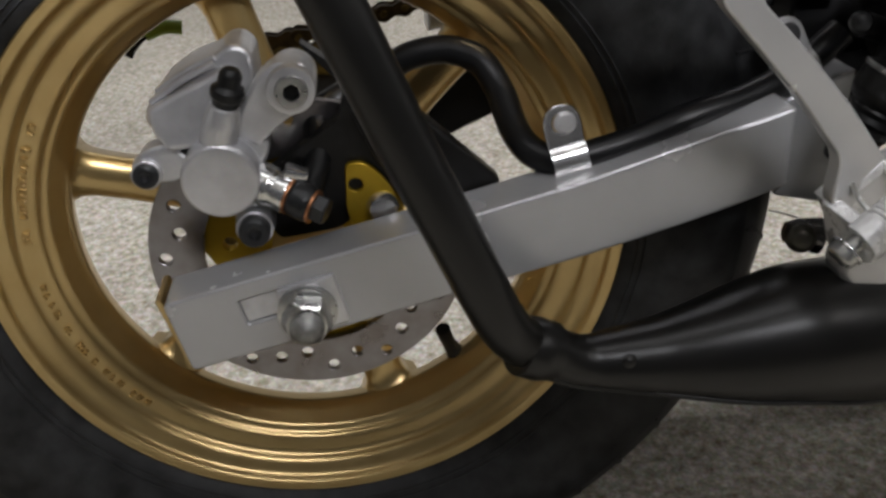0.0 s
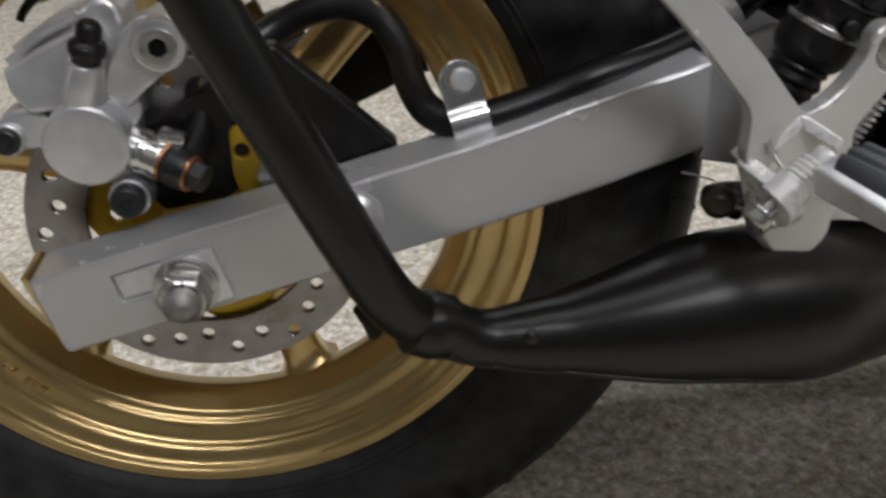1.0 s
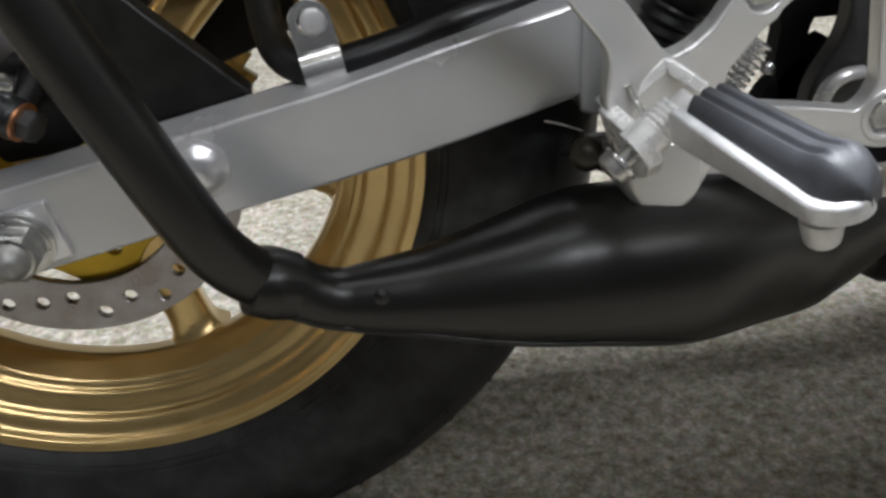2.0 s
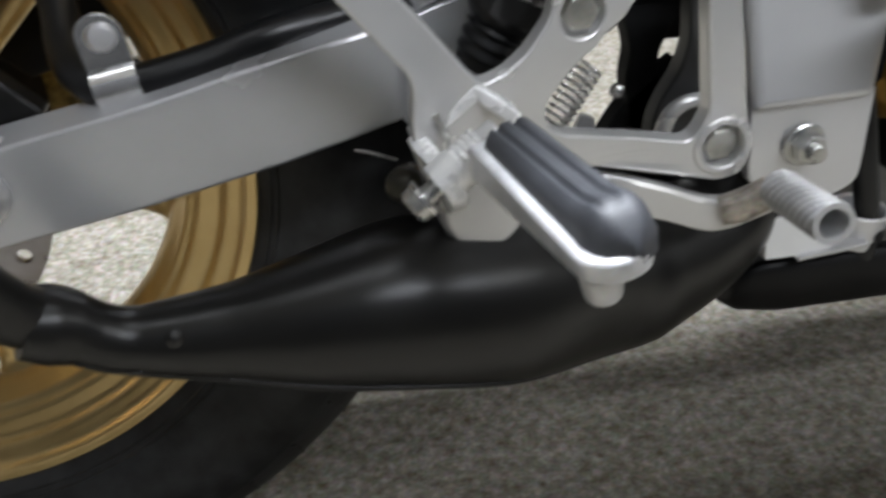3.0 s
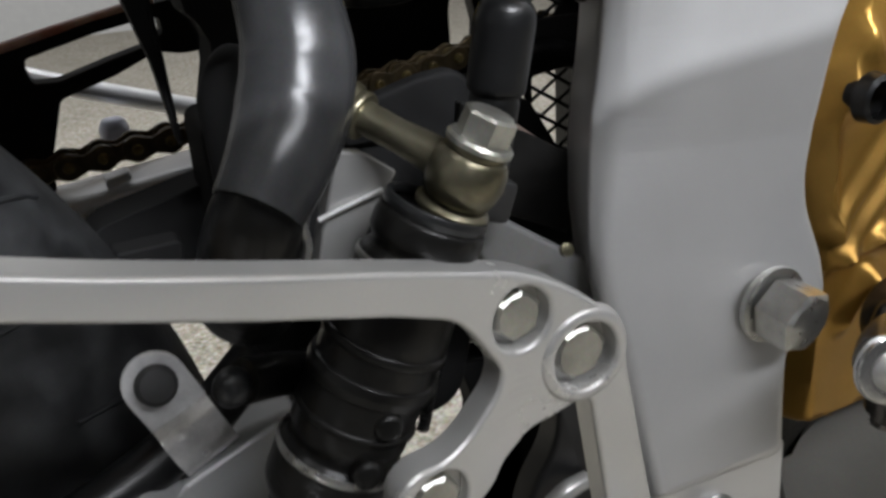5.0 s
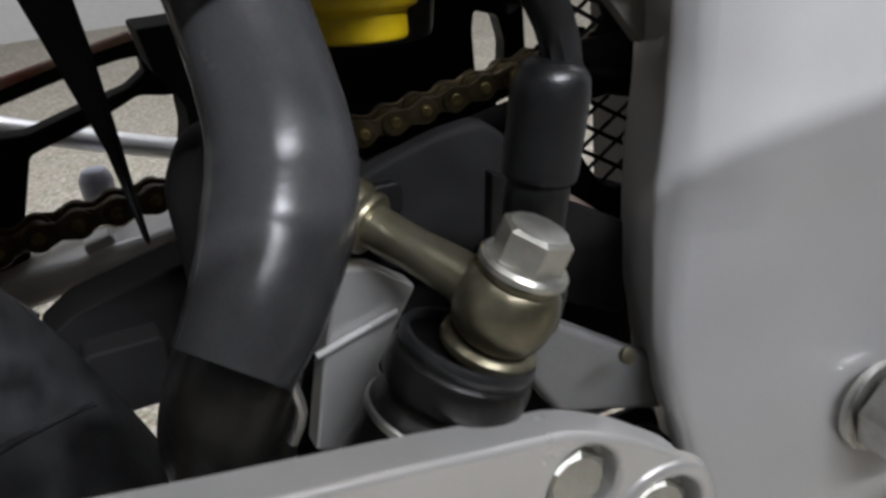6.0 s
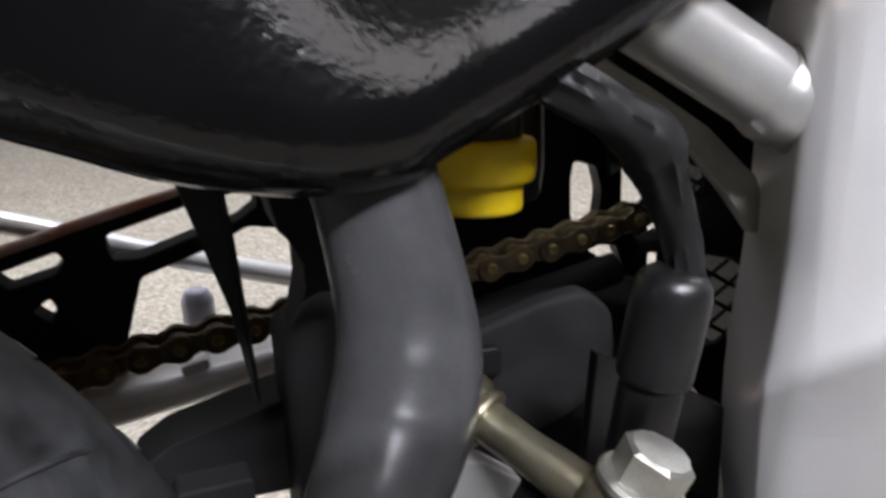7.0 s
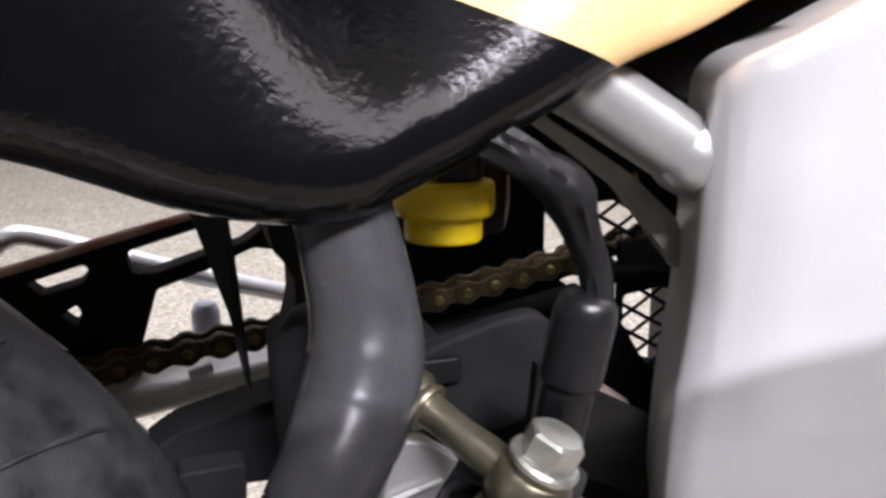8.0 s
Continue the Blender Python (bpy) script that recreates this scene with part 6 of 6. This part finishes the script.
# black panel added to darken the gap between cowl and frame plate
part("rail_gap_filler", plate(rounded([(0.380, 0.500), (0.402, 0.486), (0.425, 0.472), (0.560, 0.440), (0.560, 0.620), (0.380, 0.620)], 0.004), 0.4700, 0.01, 0.001), MATT, up, "black filler panel darkening the gap above the rail")

# -- tail cowl --
def cowl_material():
    m = shade("gloss_black_cowl", (0.0022, 0.0022, 0.0023), 0.14, 0.0, 0.2, 0.0, 900, 40, bump=0.22, bump_size=480, coat=0.0, spec=0.25, rough_tone=0.05)
    nt = m.node_tree
    n, l = nt.nodes, nt.links
    b = n["Principled BSDF"]
    old = b.inputs["Base Color"].links[0].from_socket
    tc = n.new("ShaderNodeTexCoord")
    dot = n.new("ShaderNodeVectorMath")
    dot.operation = "DOT_PRODUCT"
    ang = STRIPE[2]
    dot.inputs[1].default_value = (math.sin(ang), 0, math.cos(ang))
    l.new(tc.outputs["Object"], dot.inputs[0])
    cut = n.new("ShaderNodeMath")
    cut.operation = "GREATER_THAN"
    cut.inputs[1].default_value = STRIPE[0] * math.sin(ang) + STRIPE[1] * math.cos(ang)
    l.new(dot.outputs["Value"], cut.inputs[0])
    mix = n.new("ShaderNodeMix")
    mix.data_type = "RGBA"
    l.new(cut.outputs["Value"], mix.inputs[0])
    l.new(old, mix.inputs[6])
    mix.inputs[7].default_value = (0.70, 0.44, 0.20, 1)
    l.new(mix.outputs[2], b.inputs["Base Color"])
    return m


STRIPE = (0.3637, 0.4889, radians(21))
EDGE = [(0.120, 0.398, 0.5080), (0.180, 0.395, 0.4940), (0.2293, 0.392, 0.4795), (0.2450, 0.391, 0.4738), (0.2622, 0.390, 0.4668), (0.2814, 0.389, 0.4625), (0.2960, 0.391, 0.4620), (0.3055, 0.394, 0.4650), (0.3180, 0.398, 0.4690), (0.3456, 0.404, 0.4800), (0.3637, 0.407, 0.4889),
        (0.3920, 0.414, 0.4975), (0.430, 0.422, 0.5130), (0.48, 0.430, 0.535)]
curve = spline(EDGE, 8)
cowl = bmesh.new()
sec = [(0.012, 0.0040), (0.004, 0.0005), (0.0, 0.0), (-0.0020, 0.0012), (-0.0045, 0.0045), (-0.0060, 0.0100), (-0.0063, 0.0160), (-0.0065, 0.0230), (-0.0064, 0.0330), (-0.0058, 0.0450), (-0.0045, 0.0600), (0.0020, 0.0900), (0.020, 0.120), (0.045, 0.15), (0.08, 0.165), (0.10, 0.166), (0.10, 0.16), (0.05, 0.12), (0.02, 0.06), (0.012, 0.012)]
rows = []
for q in curve:
    bulge = math.exp(-((q.x - 0.29) / 0.06) ** 2)
    lean = 0.60 * math.exp(-((q.x - 0.306) / (0.036 if q.x < 0.306 else 0.062)) ** 2)
    rows.append([cowl.verts.new((q.x, q.y + dy * (0.7 + 0.9 * bulge if dy < 0 else 1) + (lean * max(0.0, dz - 0.012) if k < 12 else 0), q.z + dz)) for k, (dy, dz) in enumerate(sec)])
for r0, r1 in zip(rows, rows[1:]):
    for k in range(len(sec)):
        j = (k + 1) % len(sec)
        cowl.faces.new((r0[k], r0[j], r1[j], r1[k]))
cowl.faces.new(rows[0])
cowl.faces.new(rows[-1][::-1])
part("tail_cowl", cowl, cowl_material(), bike, "gloss black tail cowl with a cream stripe", angle=70)

# -- above and ahead: seat and tank, unseen and added as shade, and the engine --
seat_bm = bmesh.new()
rows = []
for x, y0, y1, z0, z1 in ((-0.36, 0.43, 0.51, 0.66, 0.70), (-0.25, 0.37, 0.57, 0.64, 0.74), (0.0, 0.345, 0.595, 0.63, 0.75), (0.20, 0.335, 0.60, 0.63, 0.75), (0.42, 0.335, 0.60, 0.63, 0.75)):
    ym = (y0 + y1) / 2
    rows.append([seat_bm.verts.new((x, y, z)) for y, z in ((y0, z0 + 0.02), (y0 + 0.02, z0), (y1 - 0.02, z0), (y1, z0 + 0.02), (y1 - 0.005, z1 - 0.04), (y1 - 0.03, z1 - 0.005), (ym, z1), (y0 + 0.03, z1 - 0.005), (y0 + 0.005, z1 - 0.04))])
for r0, r1 in zip(rows, rows[1:]):
    for k in range(9):
        seat_bm.faces.new((r0[k], r0[(k + 1) % 9], r1[(k + 1) % 9], r1[k]))
seat_bm.faces.new(rows[0])
seat_bm.faces.new(rows[-1][::-1])
part("seat_shade_bulk", seat_bm, PLASTIC, bike, "unseen black seat bulk, added to shade the floor", angle=50)
# unseen tank bulk, widened to shade the floor below
tank_bm = bmesh.new()
rows = []
for x, w, z0, z1 in ((0.43, 0.08, 0.60, 0.70), (0.47, 0.13, 0.60, 0.80), (0.56, 0.16, 0.56, 0.86), (0.68, 0.16, 0.56, 0.88), (0.80, 0.10, 0.62, 0.84), (0.86, 0.05, 0.68, 0.80)):
    rows.append([tank_bm.verts.new((x, CY + w * c, z0 + (z1 - z0) * h)) for c, h in ((-0.7, 0), (0.7, 0), (1, 0.3), (0.95, 0.65), (0.6, 0.95), (0, 1), (-0.6, 0.95), (-0.95, 0.65), (-1, 0.3))])
for r0, r1 in zip(rows, rows[1:]):
    for k in range(9):
        tank_bm.faces.new((r0[k], r0[(k + 1) % 9], r1[(k + 1) % 9], r1[k]))
tank_bm.faces.new(rows[0])
tank_bm.faces.new(rows[-1][::-1])
part("tank_shade_bulk", tank_bm, PLASTIC, bike, "unseen black tank bulk, added to shade the floor", angle=50)
part("engine_block", plate(rounded([(0.500, 0.200), (0.534, 0.229), (0.580, 0.236), (0.740, 0.238), (0.740, 0.530), (0.500, 0.530)], 0.010), 0.4300, 0.17, 0.010), BLACK_CAST, bike, "black engine block")
